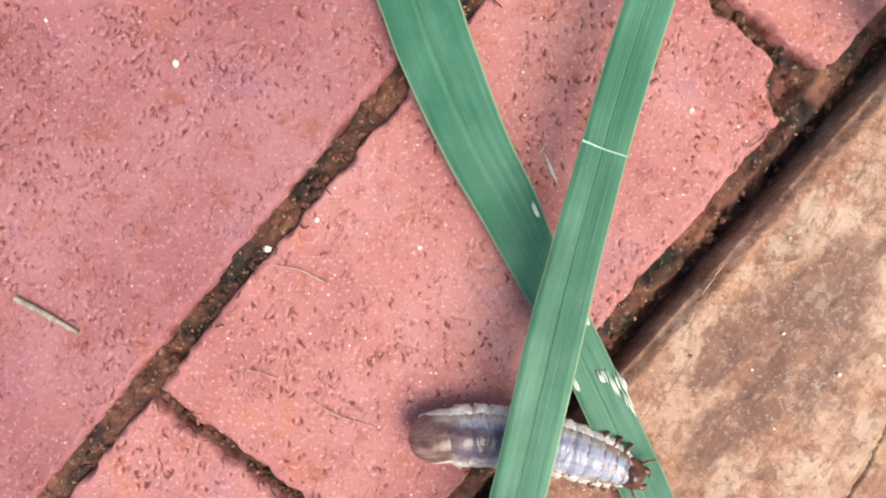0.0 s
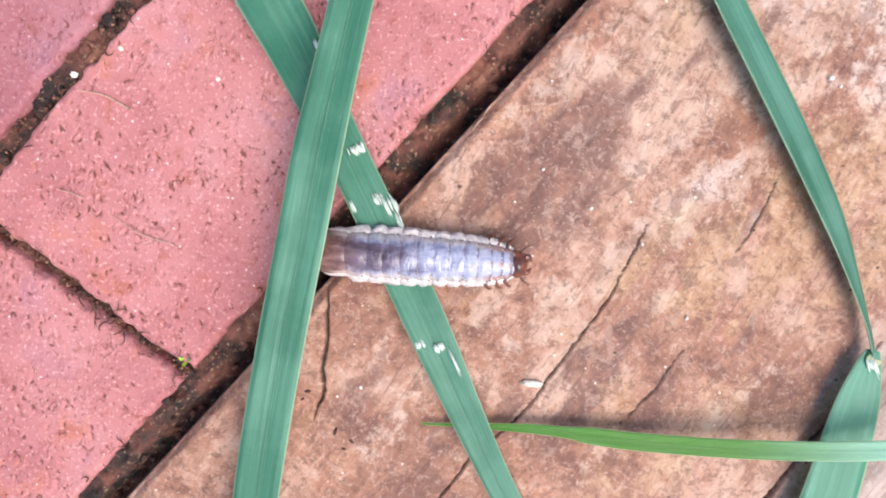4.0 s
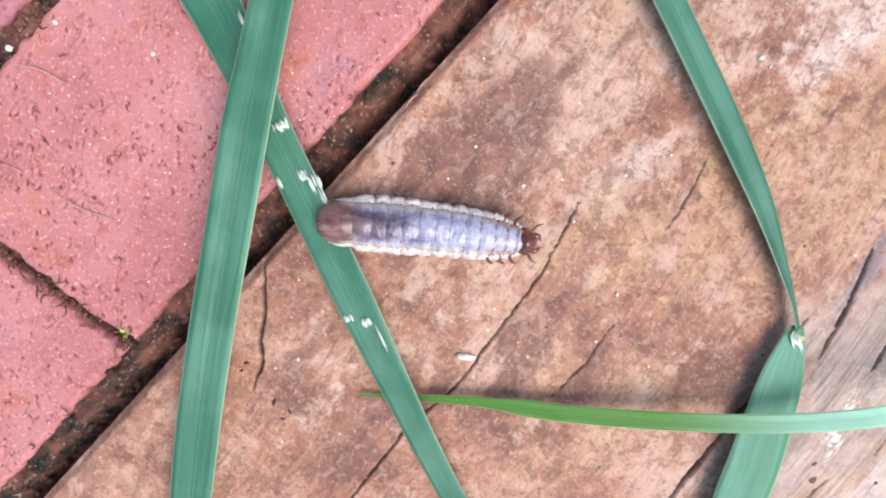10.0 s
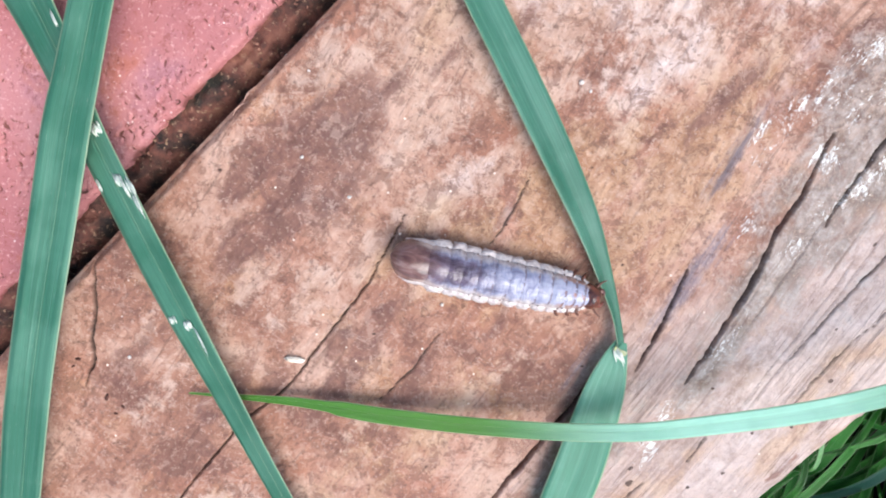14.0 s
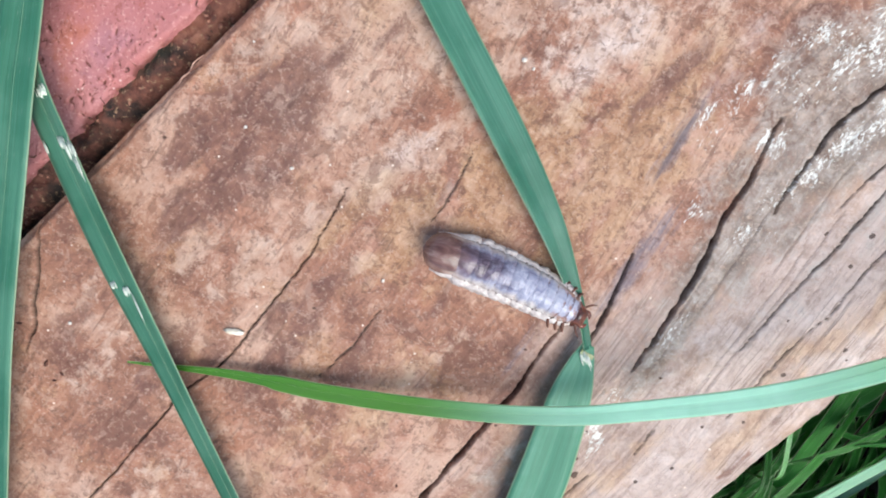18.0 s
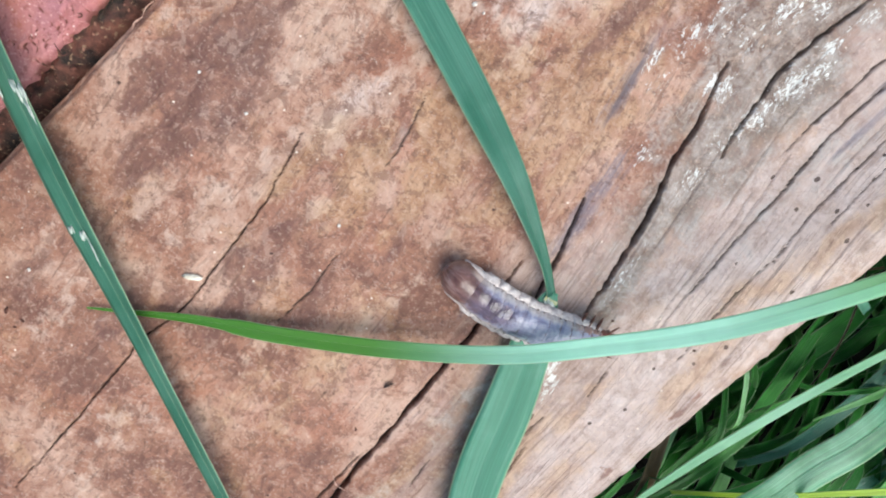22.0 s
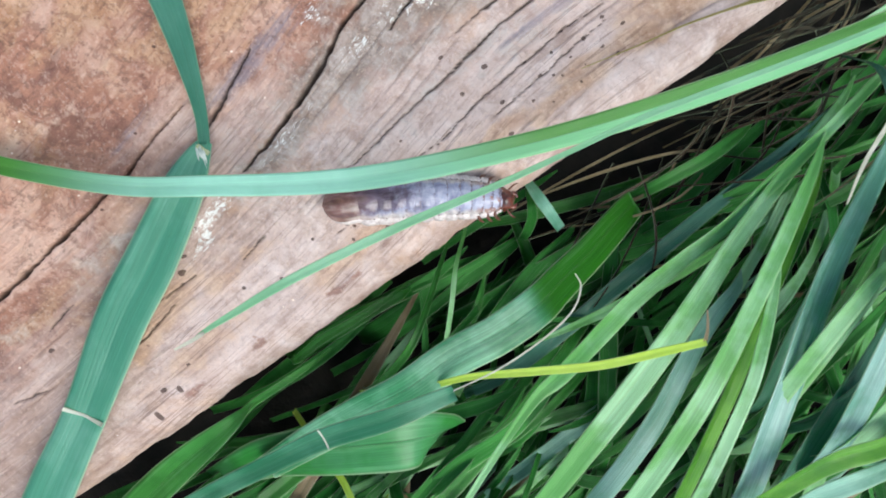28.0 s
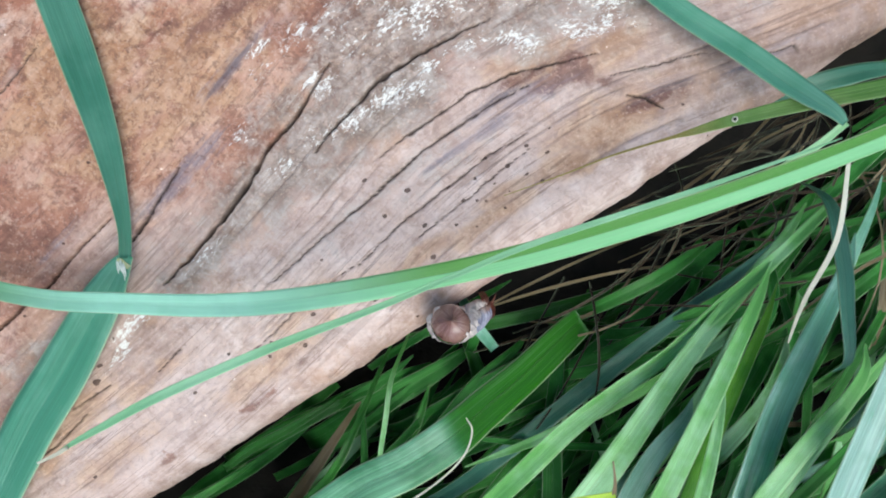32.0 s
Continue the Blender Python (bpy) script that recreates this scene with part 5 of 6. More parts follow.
# ---- the lawn beside the log ----
def lawn():
    rng = np.random.default_rng(7)
    kinds = [(GREEN, 0.36), (DEEP, 0.17), (PALE, 0.25), (BLUE, 0.18), (STRAW, 0.04)]
    names = [k for k, _ in kinds]
    chance = np.array([p for _, p in kinds])

    def one(u, v, length, width, lift, heading, base, droop):
        """A blade by its root, lying along the heading; rises, arches and droops to its tip."""
        rows = []
        bend = rng.normal(0, 0.25)
        x, y = uv_xy(u, v)
        for k in range(6):
            s = k / 5
            a = radians(heading) + bend * s
            z = base + lift * math.sin(min(s * (1.0 + droop), 1.7) * math.pi / 2) - droop * 14 * s * s
            w = width * (0.8 + 0.4 * s if s < 0.5 else (1 - ((s - 0.5) / 0.52) ** 3))
            rows.append((x, y, z, max(w, 0.7), rng.normal(0, 14)))
            x, y = x + math.cos(a) * length / 5, y + math.sin(a) * length / 5
        return rows

    def clear(rows, straw=False):
        """Keeps blades off the log, and green ones off the bare strip of thatch at its foot."""
        for x, y, *_ in rows:
            u, v = x * CU + y * SU, -x * SU + y * CU
            if v > -352 or not straw and 262 < u < 430 and v > -392:
                return False
        return True

    clump = new("grass_clump")
    tagged(clump, "dense clump of long green grass leaning along the log", "grass")
    count = 0
    while count < 110:
        u, v = rng.uniform(-170, 560), -395 - 310 * rng.uniform(0, 1) ** 1.1
        towards = rng.random() < 0.6
        heading = rng.normal(62, 13) + (180 if towards else 0)
        rows = one(u, v, rng.uniform(180, 400), rng.uniform(5, 10), rng.uniform(25, 70), heading, -108, rng.uniform(0.1, 0.7))
        if not clear(rows):
            continue
        part("blade", blade_mesh("blade", rows, fold=rng.uniform(0.1, 0.5), n=18, chance=rng.random()), names[rng.choice(5, p=chance)], clump)
        count += 1
    # the thick growth underneath, beyond counting
    bm_parts = {k: ([], [], []) for k in range(5)}

    def keep(me, k):
        co, fa, at = bm_parts[k]
        off = sum(len(c) for c in co)
        c = np.empty(len(me.vertices) * 3)
        me.vertices.foreach_get("co", c)
        b = np.empty(len(me.vertices) * 3, np.float32)
        me.attributes["blade"].data.foreach_get("vector", b)
        co.append(c.reshape(-1, 3))
        at.append(b.reshape(-1, 3))
        fa += [[i + off for i in p.vertices] for p in me.polygons]
        bpy.data.meshes.remove(me)

    count = 0
    while count < 520:
        u, v = rng.uniform(-200, 600), -385 - 365 * rng.uniform(0, 1) ** 1.1
        heading = rng.normal(62, 30) + (180 if rng.random() < 0.5 else 0)
        rows = one(u, v, rng.uniform(60, 200), rng.uniform(3, 9), rng.uniform(10, 60), heading, -112, rng.uniform(0.1, 0.9))
        if not clear(rows):
            continue
        keep(blade_mesh("tmp", rows, fold=0.3, n=10, chance=rng.random()), rng.choice(4, p=[0.24, 0.69, 0.02, 0.05]))
        count += 1
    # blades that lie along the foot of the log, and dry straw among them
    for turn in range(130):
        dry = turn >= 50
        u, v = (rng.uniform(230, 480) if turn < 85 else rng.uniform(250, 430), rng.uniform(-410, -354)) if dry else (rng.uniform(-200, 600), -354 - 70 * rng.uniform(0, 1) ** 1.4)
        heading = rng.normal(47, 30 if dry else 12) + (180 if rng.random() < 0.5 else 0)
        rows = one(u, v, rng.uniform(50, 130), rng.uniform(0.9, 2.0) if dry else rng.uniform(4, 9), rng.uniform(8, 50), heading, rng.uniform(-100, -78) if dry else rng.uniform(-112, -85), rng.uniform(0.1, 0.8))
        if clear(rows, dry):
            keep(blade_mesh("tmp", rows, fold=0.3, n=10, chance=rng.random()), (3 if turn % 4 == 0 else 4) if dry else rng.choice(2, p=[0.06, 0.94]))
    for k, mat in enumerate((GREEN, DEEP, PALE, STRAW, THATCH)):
        co, fa, at = bm_parts[k]
        me = bpy.data.meshes.new("undergrowth")
        me.from_pydata(np.concatenate(co).tolist(), [], fa)
        a = me.attributes.new("blade", "FLOAT_VECTOR", "POINT")
        a.data.foreach_set("vector", np.concatenate(at).astype(np.float32).ravel())
        me.polygons.foreach_set("use_smooth", np.ones(len(me.polygons), bool))
        ob = part("grass", me, mat)
        tagged(ob, ("green", "dark green", "light green", "dry straw-coloured", "dead brown")[k] + " grass growing thick beside the log", "grass", kind="stuff")


lawn()

# ---- the grub ----
SKIN = skin_material()
CREAM = plain("pale_side_lobe", (0.44, 0.365, 0.345), (0.7, 0.63, 0.6), 500, 0.3, 0.5, 0.0008, Coat_Weight=0.3)
CHITIN = plain("brown_head", (0.03, 0.008, 0.006), (0.2, 0.055, 0.034), 300, 0.3, Coat_Weight=0.4)
LEGS = plain("red_brown_leg", (0.06, 0.02, 0.014), (0.17, 0.06, 0.035), 300, 0.4)
SPOT = plain("dark_spiracle", (0.09, 0.06, 0.06), (0.2, 0.14, 0.13), 500, 0.4)


def ring_mesh(name, share, length, wide, high, front=1.0, back=1.0, folds=2, cap=0):
    """A body ring along x: a lathe with soft folds. cap: -1 rounds off the rear, 1 the front."""
    n, m = 17, 30
    s = np.linspace(-1, 1, n)
    r = np.where(s < 0, back + (1 - back) * (1 + s), front + (1 - front) * (1 - s))
    r = r * (0.7 + 0.3 * np.sqrt(np.clip(1 - (np.abs(s) ** 2.4), 0, 1))) + 0.008 * np.cos(s * math.pi * folds)
    if cap:
        e = np.clip(s * cap, 0, 1)
        r = r * np.sqrt(np.clip(1 - e ** 2.6, 0.0006, 1))
    a = np.linspace(0, 2 * np.pi, m, endpoint=False)
    S, A = np.meshgrid(s, a, indexing="ij")
    R = r[:, None] * (1 + 0.012 * np.sin(3 * A + 20 * share) + 0.008 * np.sin(7 * A + 3 * S + 40 * share))
    body = np.stack([share + S * length / 2 / 0.077, np.cos(A) * np.where(np.sin(A) > -0.2, 1, 1.3), S], -1)
    return sheet(name, S * length / 2, np.cos(A) * R * wide / 2, np.sin(A) * R * high / 2, [("body", body)], close=True, wrap=True)


def ball(name, x, y, z, rx, ry, rz, seed=0, rough=0.08):
    bm = bmesh.new()
    bmesh.ops.create_icosphere(bm, subdivisions=3, radius=1)
    for v in bm.verts:
        k = 1 + rough * noise.noise(v.co * 2.2 + Vector((seed, 0, 0)))
        v.co = Vector((x + v.co.x * rx * k, y + v.co.y * ry * k, z + v.co.z * rz * k))
    return bm


def tube(points, radii):
    """A tapered limb through the points."""
    n, m = 14, 8
    line = spline([(*p, r) for p, r in zip(points, radii)], n)
    P, R = line[:, :3], np.maximum(line[:, 3], 1e-5)
    T = np.gradient(P, axis=0)
    T /= np.linalg.norm(T, axis=1)[:, None]
    a1 = np.cross(T, [0.3, 0.2, 0.93])
    a1 /= np.linalg.norm(a1, axis=1)[:, None]
    a2 = np.cross(T, a1)
    A = np.linspace(0, 2 * np.pi, m, endpoint=False)
    G = P[:, None] + (a1[:, None] * np.cos(A)[None, :, None] + a2[:, None] * np.sin(A)[None, :, None]) * R[:, None, None]
    return sheet("limb", G[..., 0], G[..., 1], G[..., 2], close=True, wrap=True)


# rings: share of the body's length, length, width and height in metres
RINGS = [(0.085, 0.0165, 0.0158, 0.0142), (0.215, 0.0092, 0.0164, 0.0146), (0.292, 0.0078, 0.0166, 0.0148), (0.366, 0.0078, 0.0166, 0.0148), (0.440, 0.0078, 0.0165, 0.0146),
         (0.513, 0.0078, 0.0162, 0.0144), (0.586, 0.0076, 0.0158, 0.0140), (0.657, 0.0074, 0.0154, 0.0136), (0.725, 0.0070, 0.0149, 0.0131), (0.790, 0.0068, 0.0143, 0.0125),
         (0.842, 0.0064, 0.0132, 0.0115), (0.889, 0.0058, 0.0115, 0.0103), (0.925, 0.0040, 0.0094, 0.0088)]
grub = new("grub")
tagged(grub, "fat pale lavender beetle grub with brown head, crawling over log", "grub")
pieces = []


def build_grub():
    for k, (share, length, wide, high) in enumerate(RINGS):
        rear = k == 0
        me = ring_mesh("ring", share, length * (1.1 if rear else 1.32), wide, high, cap=-1 if rear else 0, folds=1 if rear else 2)
        ring = part("rear_segment" if rear else "body_segment", me, SKIN, grub, "smooth brown rear segment" if rear else "")
        pieces.append((ring, share))
        if rear:
            for sgn in (-1, 1):
                part("side_fold", ball("fold", 0.0032, sgn * wide * 0.42, -0.0004, 0.0078, 0.0021, 0.0025, k, 0.25), CREAM, ring, "pale side fold")
                part("crease", tube([(0.0062, sgn * wide * 0.3, 0.0046), (0.0025, sgn * wide * 0.34, 0.0042), (-0.0008, sgn * wide * 0.36, 0.0036), (-0.003, sgn * wide * 0.31, 0.0042)], [0.0002, 0.0005, 0.0005, 0.0002]), SPOT, ring, "dark crease of the rear")
            continue
        for sgn in (-1, 1):
            part("side_lobe", ball("lobe", 0.0, sgn * wide * 0.452, -0.0004, length * (0.6 + 0.06 * math.sin(5 * k + sgn)), 0.17 * wide, 0.165 * wide, 3 * k + sgn, 0.35), CREAM, ring, "cream side lobe")
            part("spiracle", ball("dot", length * (0.1 + 0.2 * math.sin(3 * k)), sgn * wide * 0.47, 0.0026, 0.0004, 0.0003, 0.0004, k), SPOT, ring, "dark breathing hole")
        if 9 <= k < 12:
            for sgn in (-1, 1):
                w = wide / 2
                part("leg", tube([(0.001, sgn * w * 0.72, 0.0005), (0.002, sgn * (w + 0.0012), 0.0006), (0.0035, sgn * (w + 0.0024), -0.0016), (0.0048, sgn * (w + 0.0028), -0.0040)],
                                 [0.0009, 0.0007, 0.00055, 0.0002]), LEGS, ring, "thin red-brown leg")
    head = part("head", ball("head", -0.0004, 0, 0, 0.0046, 0.0048, 0.0044, 5, 0.3), CHITIN, grub, "glossy dark brown head")
    pieces.append((head, 0.965))
    for sgn in (-1, 1):
        part("jaw", tube([(0.0022, sgn * 0.0024, 0), (0.0043, sgn * 0.0027, 0.0002), (0.0056, sgn * 0.0012, 0)], [0.0013, 0.001, 0.0003]), CHITIN, head)
        part("antenna", tube([(0.0015, sgn * 0.0042, 0.001), (0.0032, sgn * 0.0062, 0.0012), (0.0052, sgn * 0.0072, 0.0004)], [0.0005, 0.0004, 0.0002]), LEGS, head, "short red-brown feeler")


build_grub()

# ---- the ant ----
ANT = plain("ant_black", (0.02, 0.01, 0.008), (0.06, 0.03, 0.02), 900, 0.35)
ant = new("ant")
tagged(ant, "tiny dark brown ant walking on the log", "ant")


def build_ant():
    part("abdomen", ball("abdomen", -0.0013, 0, 0.0009, 0.0010, 0.00062, 0.0006, 1), ANT, ant)
    part("thorax", ball("thorax", 0.0002, 0, 0.00085, 0.0007, 0.0004, 0.0004, 2), ANT, ant)
    part("ant_head", ball("ant_head", 0.0013, 0, 0.0009, 0.00055, 0.0005, 0.0004, 3), ANT, ant)
    for k in (-1, 0, 1):
        for sgn in (-1, 1):
            x = 0.0002 + 0.00035 * k
            part("leg", tube([(x, sgn * 0.0003, 0.0008), (x + 0.0005 * k, sgn * 0.001, 0.0013), (x + 0.0009 * k, sgn * 0.0017, 0.0)], [0.00013, 0.0001, 0.00006]), ANT, ant)
    for sgn in (-1, 1):
        part("antenna", tube([(0.0016, sgn * 0.0002, 0.001), (0.0022, sgn * 0.0006, 0.0014), (0.0029, sgn * 0.0008, 0.001)], [0.0001, 0.00008, 0.00005]), ANT, ant)


build_ant()

# ---- small things ----
def crumb(name, x, y, z, r, material, label, stretch=(1, 1, 0.7), turn=0.0, seed=0):
    bm = ball(name, 0, 0, 0, r * stretch[0], r * stretch[1], r * stretch[2], seed, 0.5)
    ob = part(name, bm, material, m=pose(x, y, z, 0, 0, turn))
    return tagged(ob, label, name.replace("_", " "))


GRIT = plain("white_grit", (0.6, 0.52, 0.46), (0.88, 0.84, 0.78), 900, 0.6)
HUSK = plain("pale_husk", (0.7, 0.6, 0.45), (0.92, 0.86, 0.74), 500, 0.5)
TWIG = plain("dry_twig", (0.24, 0.19, 0.15), (0.46, 0.4, 0.33), 500, 0.7)


FIBRE = plain("pale_fibre", (0.34, 0.17, 0.12), (0.62, 0.4, 0.31), 600, 0.7)
CHIPS = plain("brick_chips", (0.13, 0.042, 0.03), (0.4, 0.2, 0.13), 95, 0.8)
ROOT = plain("dark_root", (0.05, 0.018, 0.012), (0.16, 0.06, 0.04), 500, 0.8)


def top_z(x, y):
    u, v = (x * CU + y * SU) / MM, (-x * SU + y * CU) / MM
    return float(log_top(u, v)) * MM if v < -68 else 0.0


def litter():
    crumb("husk", 0.0995, -0.1155, top_z(0.0995, -0.1155) + 0.0007, 0.0035, HUSK, "small pale seed husk on the log", (1.1, 0.36, 0.3), -4, 3)
    for k, (x, y, r) in enumerate([(0.1203, -0.0494, 0.9), (0.1025, -0.0352, 0.8), (0.1575, -0.0907, 0.9), (0.0349, -0.1166, 0.9), (0.105, -0.0041, 0.6), (0.2053, -0.003, 1.2), (0.209, -0.006, 0.8),
                                   (-0.0967, 0.0645, 1.6), (-0.0503, 0.0087, 1.2), (-0.0678, -0.0005, 1.7), (-0.0155, -0.0022, 1.1), (0.0767, 0.0395, 1.2), (-0.1415, 0.0816, 0.9)]):
        crumb("grit", x, y, top_z(x, y) + 0.0003, r * MM * 0.8, GRIT, "tiny pale grain of grit", (1, 0.8, 0.6), 40 * k, k)
    for a, b, r in [((-0.157, -0.014), (-0.135, -0.027), 1.0), ((0.026, 0.028), (0.029, 0.031), 0.4)]:
        twig = part("twig", tube([(*a, 0.0012), ((a[0] + b[0]) / 2, (a[1] + b[1]) / 2 + 0.0004, 0.0016), (*b, 0.0011)], [r * MM, r * MM, r * MM * 0.7]), TWIG)
        tagged(twig, "short dry twig lying on a brick", "twig")
    # dry fibres and root threads on bricks and log
    for k, (a, b, c) in enumerate([((-67, -6), (-57, -8), (-48, -13)), ((-58, -51), (-46, -58.5), (-33, -63)), ((-77, -42), (-72, -43), (-66, -45.5)), ((159, -200), (160.5, -204), (164.5, -207))]):
        line = [(x * MM, y * MM, top_z(x * MM, y * MM) + (0.0004, 0.0009, 0.0004)[i]) for i, (x, y) in enumerate((a, b, c))]
        thread = part("fibre", tube(line, [0.00012, 0.00022, 0.00016] if k else [0.0002, 0.0003, 0.0006]), FIBRE)
        tagged(thread, "fine pale dry fibre lying on the log" if k == 3 else "fine pale dry fibre lying on a brick", "fibre")
    for a, b in (((86, -10), (81, -16)), ((81, -16.5), (77, -21.5))):
        line = [(x * MM, y * MM, 0.0026 + h) for x, y, h in ((*a, 0.0005), ((a[0] + b[0]) / 2 - 0.6, (a[1] + b[1]) / 2, 0.0014), (*b, 0.0006))]
        tagged(part("splinter", tube(line, [0.00015, 0.0003, 0.0001]), FIBRE), "pale splinter at the log's edge", "splinter")
    sprout = new("sprout")
    sprout.matrix_basis = pose(-0.032, -0.107, -0.003)
    tagged(sprout, "tiny green seedling in the paving joint", "seedling")
    for k, a in enumerate((20, 140, 255)):
        c, d = math.cos(radians(a)), math.sin(radians(a))
        part("seed_leaf", blade_mesh("seed_leaf", [(0, 0, 0, 0.5), (c * 1.2, d * 1.2, 3.4, 1.4), (c * 2.6, d * 2.6, 4, 0.5)], n=10), LIME if k else FRESH, sprout)
    for k, (x, y, r) in enumerate([(15, -118, 1.2), (25, -134, 1.4), (31, -138, 1.0), (13, -121, 0.8), (168, -178, 1.1), (28, -141, 0.8)]):
        crumb("crumb", x * MM, y * MM, top_z(x * MM, y * MM) + 0.0003, r * MM * 0.8, ROOT, "dark crumb of soil on the log", (1.2, 0.6, 0.5), 70 * k, k + 40)
    # fine roots that creep out of the joints
    rng = np.random.default_rng(5)
    co, fa = [], []
    for k in range(190):
        pick = k % 5
        if pick < 2:
            u, v = rng.uniform(-260, 120), 48 + rng.normal(0, 2.0)
        elif pick == 2:
            u, v = rng.uniform(-260, 200), -54 + rng.normal(0, 1.5)
        else:
            t = rng.random()
            u, v = -103.5 - 8.5 * t + rng.normal(0, 1.8), -54 + 101 * t
        a, bend, ln = rng.uniform(0, 6.28), rng.normal(0, 1.3), rng.uniform(2, 6.5)
        line, r = [], rng.uniform(0.12, 0.34)
        for i in range(4):
            x, y = uv_xy(u, v)
            line.append((x * MM, y * MM, (1.0 + 0.5 * math.sin(2 * i + k)) * MM))
            u, v, a = u + math.cos(a) * ln / 3, v + math.sin(a) * ln / 3, a + bend * 0.6
        me = tube(line, [r * MM, r * MM, r * MM * 0.8, r * MM * 0.3])
        off = sum(len(c) for c in co)
        co.append(np.array([p.co[:] for p in me.vertices]))
        fa += [[i + off for i in p.vertices] for p in me.polygons]
        bpy.data.meshes.remove(me)
    me = bpy.data.meshes.new("rootlets")
    me.from_pydata(np.concatenate(co).tolist(), [], fa)
    tagged(part("rootlets", me, ROOT), "thin dark roots creeping from the paving joints", "roots", kind="stuff")
    # soil crumbs in the joints
    rng = np.random.default_rng(19)
    co, fa = [], []
    ico = bmesh.new()
    bmesh.ops.create_icosphere(ico, subdivisions=1, radius=1)
    base = np.array([v.co[:] for v in ico.verts])
    faces = [[v.index for v in f.verts] for f in ico.faces]
    ico.free()
    for _ in range(1500):
        pick = rng.random()
        if pick < 0.45:
            u, v = rng.uniform(-300, 200), rng.normal(-61, 3.2)
        elif pick < 0.85:
            u, v = rng.uniform(-260, 120), rng.normal(52.5, 3.2)
        else:
            t = rng.random()
            u, v = (-103.5 - 8.5 * t + rng.normal(0, 1.2), -54 + 101 * t) if pick < 0.95 else (115.6 + rng.normal(0, 1.5), -54 + 101 * t)
        r = rng.uniform(0.5, 1.9) if rng.random() < 0.8 else rng.uniform(1.8, 2.8)
        x, y = uv_xy(u, v)
        off = len(co) * len(base)
        pts = base * (rng.uniform(0.6, 1.2, 3) * r) * (1 + 0.35 * (rng.random((len(base), 1)) - 0.5))
        co.append(pts * (0.75 if v < -54 else 1.0) + [x, y, rng.uniform(-9, -3) - (6 if v < -63 else 2 if v < -54 else 0)])
        fa += [[i + off for i in f] for f in faces]
    me = bpy.data.meshes.new("soil_crumbs")
    me.from_pydata((np.concatenate(co) * MM).tolist(), [], fa)
    ob = part("soil_crumbs", me, SOIL)
    tagged(ob, "loose dark soil crumbs filling the paving joints", "soil", kind="stuff")
    # brick chips and pale grains among them
    co, fa = [], []
    for k in range(420):
        t = rng.random()
        u, v = ((rng.uniform(-300, 160), rng.normal(51.5, 2.6)), (rng.uniform(-300, 200), rng.normal(-58, 2.4)), (-103.5 - 8.5 * t + rng.normal(0, 1.6), -54 + 101 * t))[(k % 7 > 3) + (k % 7 > 5)]
        x, y = uv_xy(u, v)
        off = len(co) * len(base)
        pts = base * (rng.uniform(0.5, 1.2, 3) * rng.uniform(0.25, 0.9)) * (1 + 0.5 * (rng.random((len(base), 1)) - 0.5))
        co.append(pts + [x, y, rng.uniform(-4, -1)])
        fa += [[i + off for i in f] for f in faces]
    me = bpy.data.meshes.new("brick_chips")
    me.from_pydata((np.concatenate(co) * MM).tolist(), [], fa)
    tagged(part("brick_chips", me, CHIPS), "small red and ochre brick chips in the paving joints", "brick chips", kind="stuff")


litter()

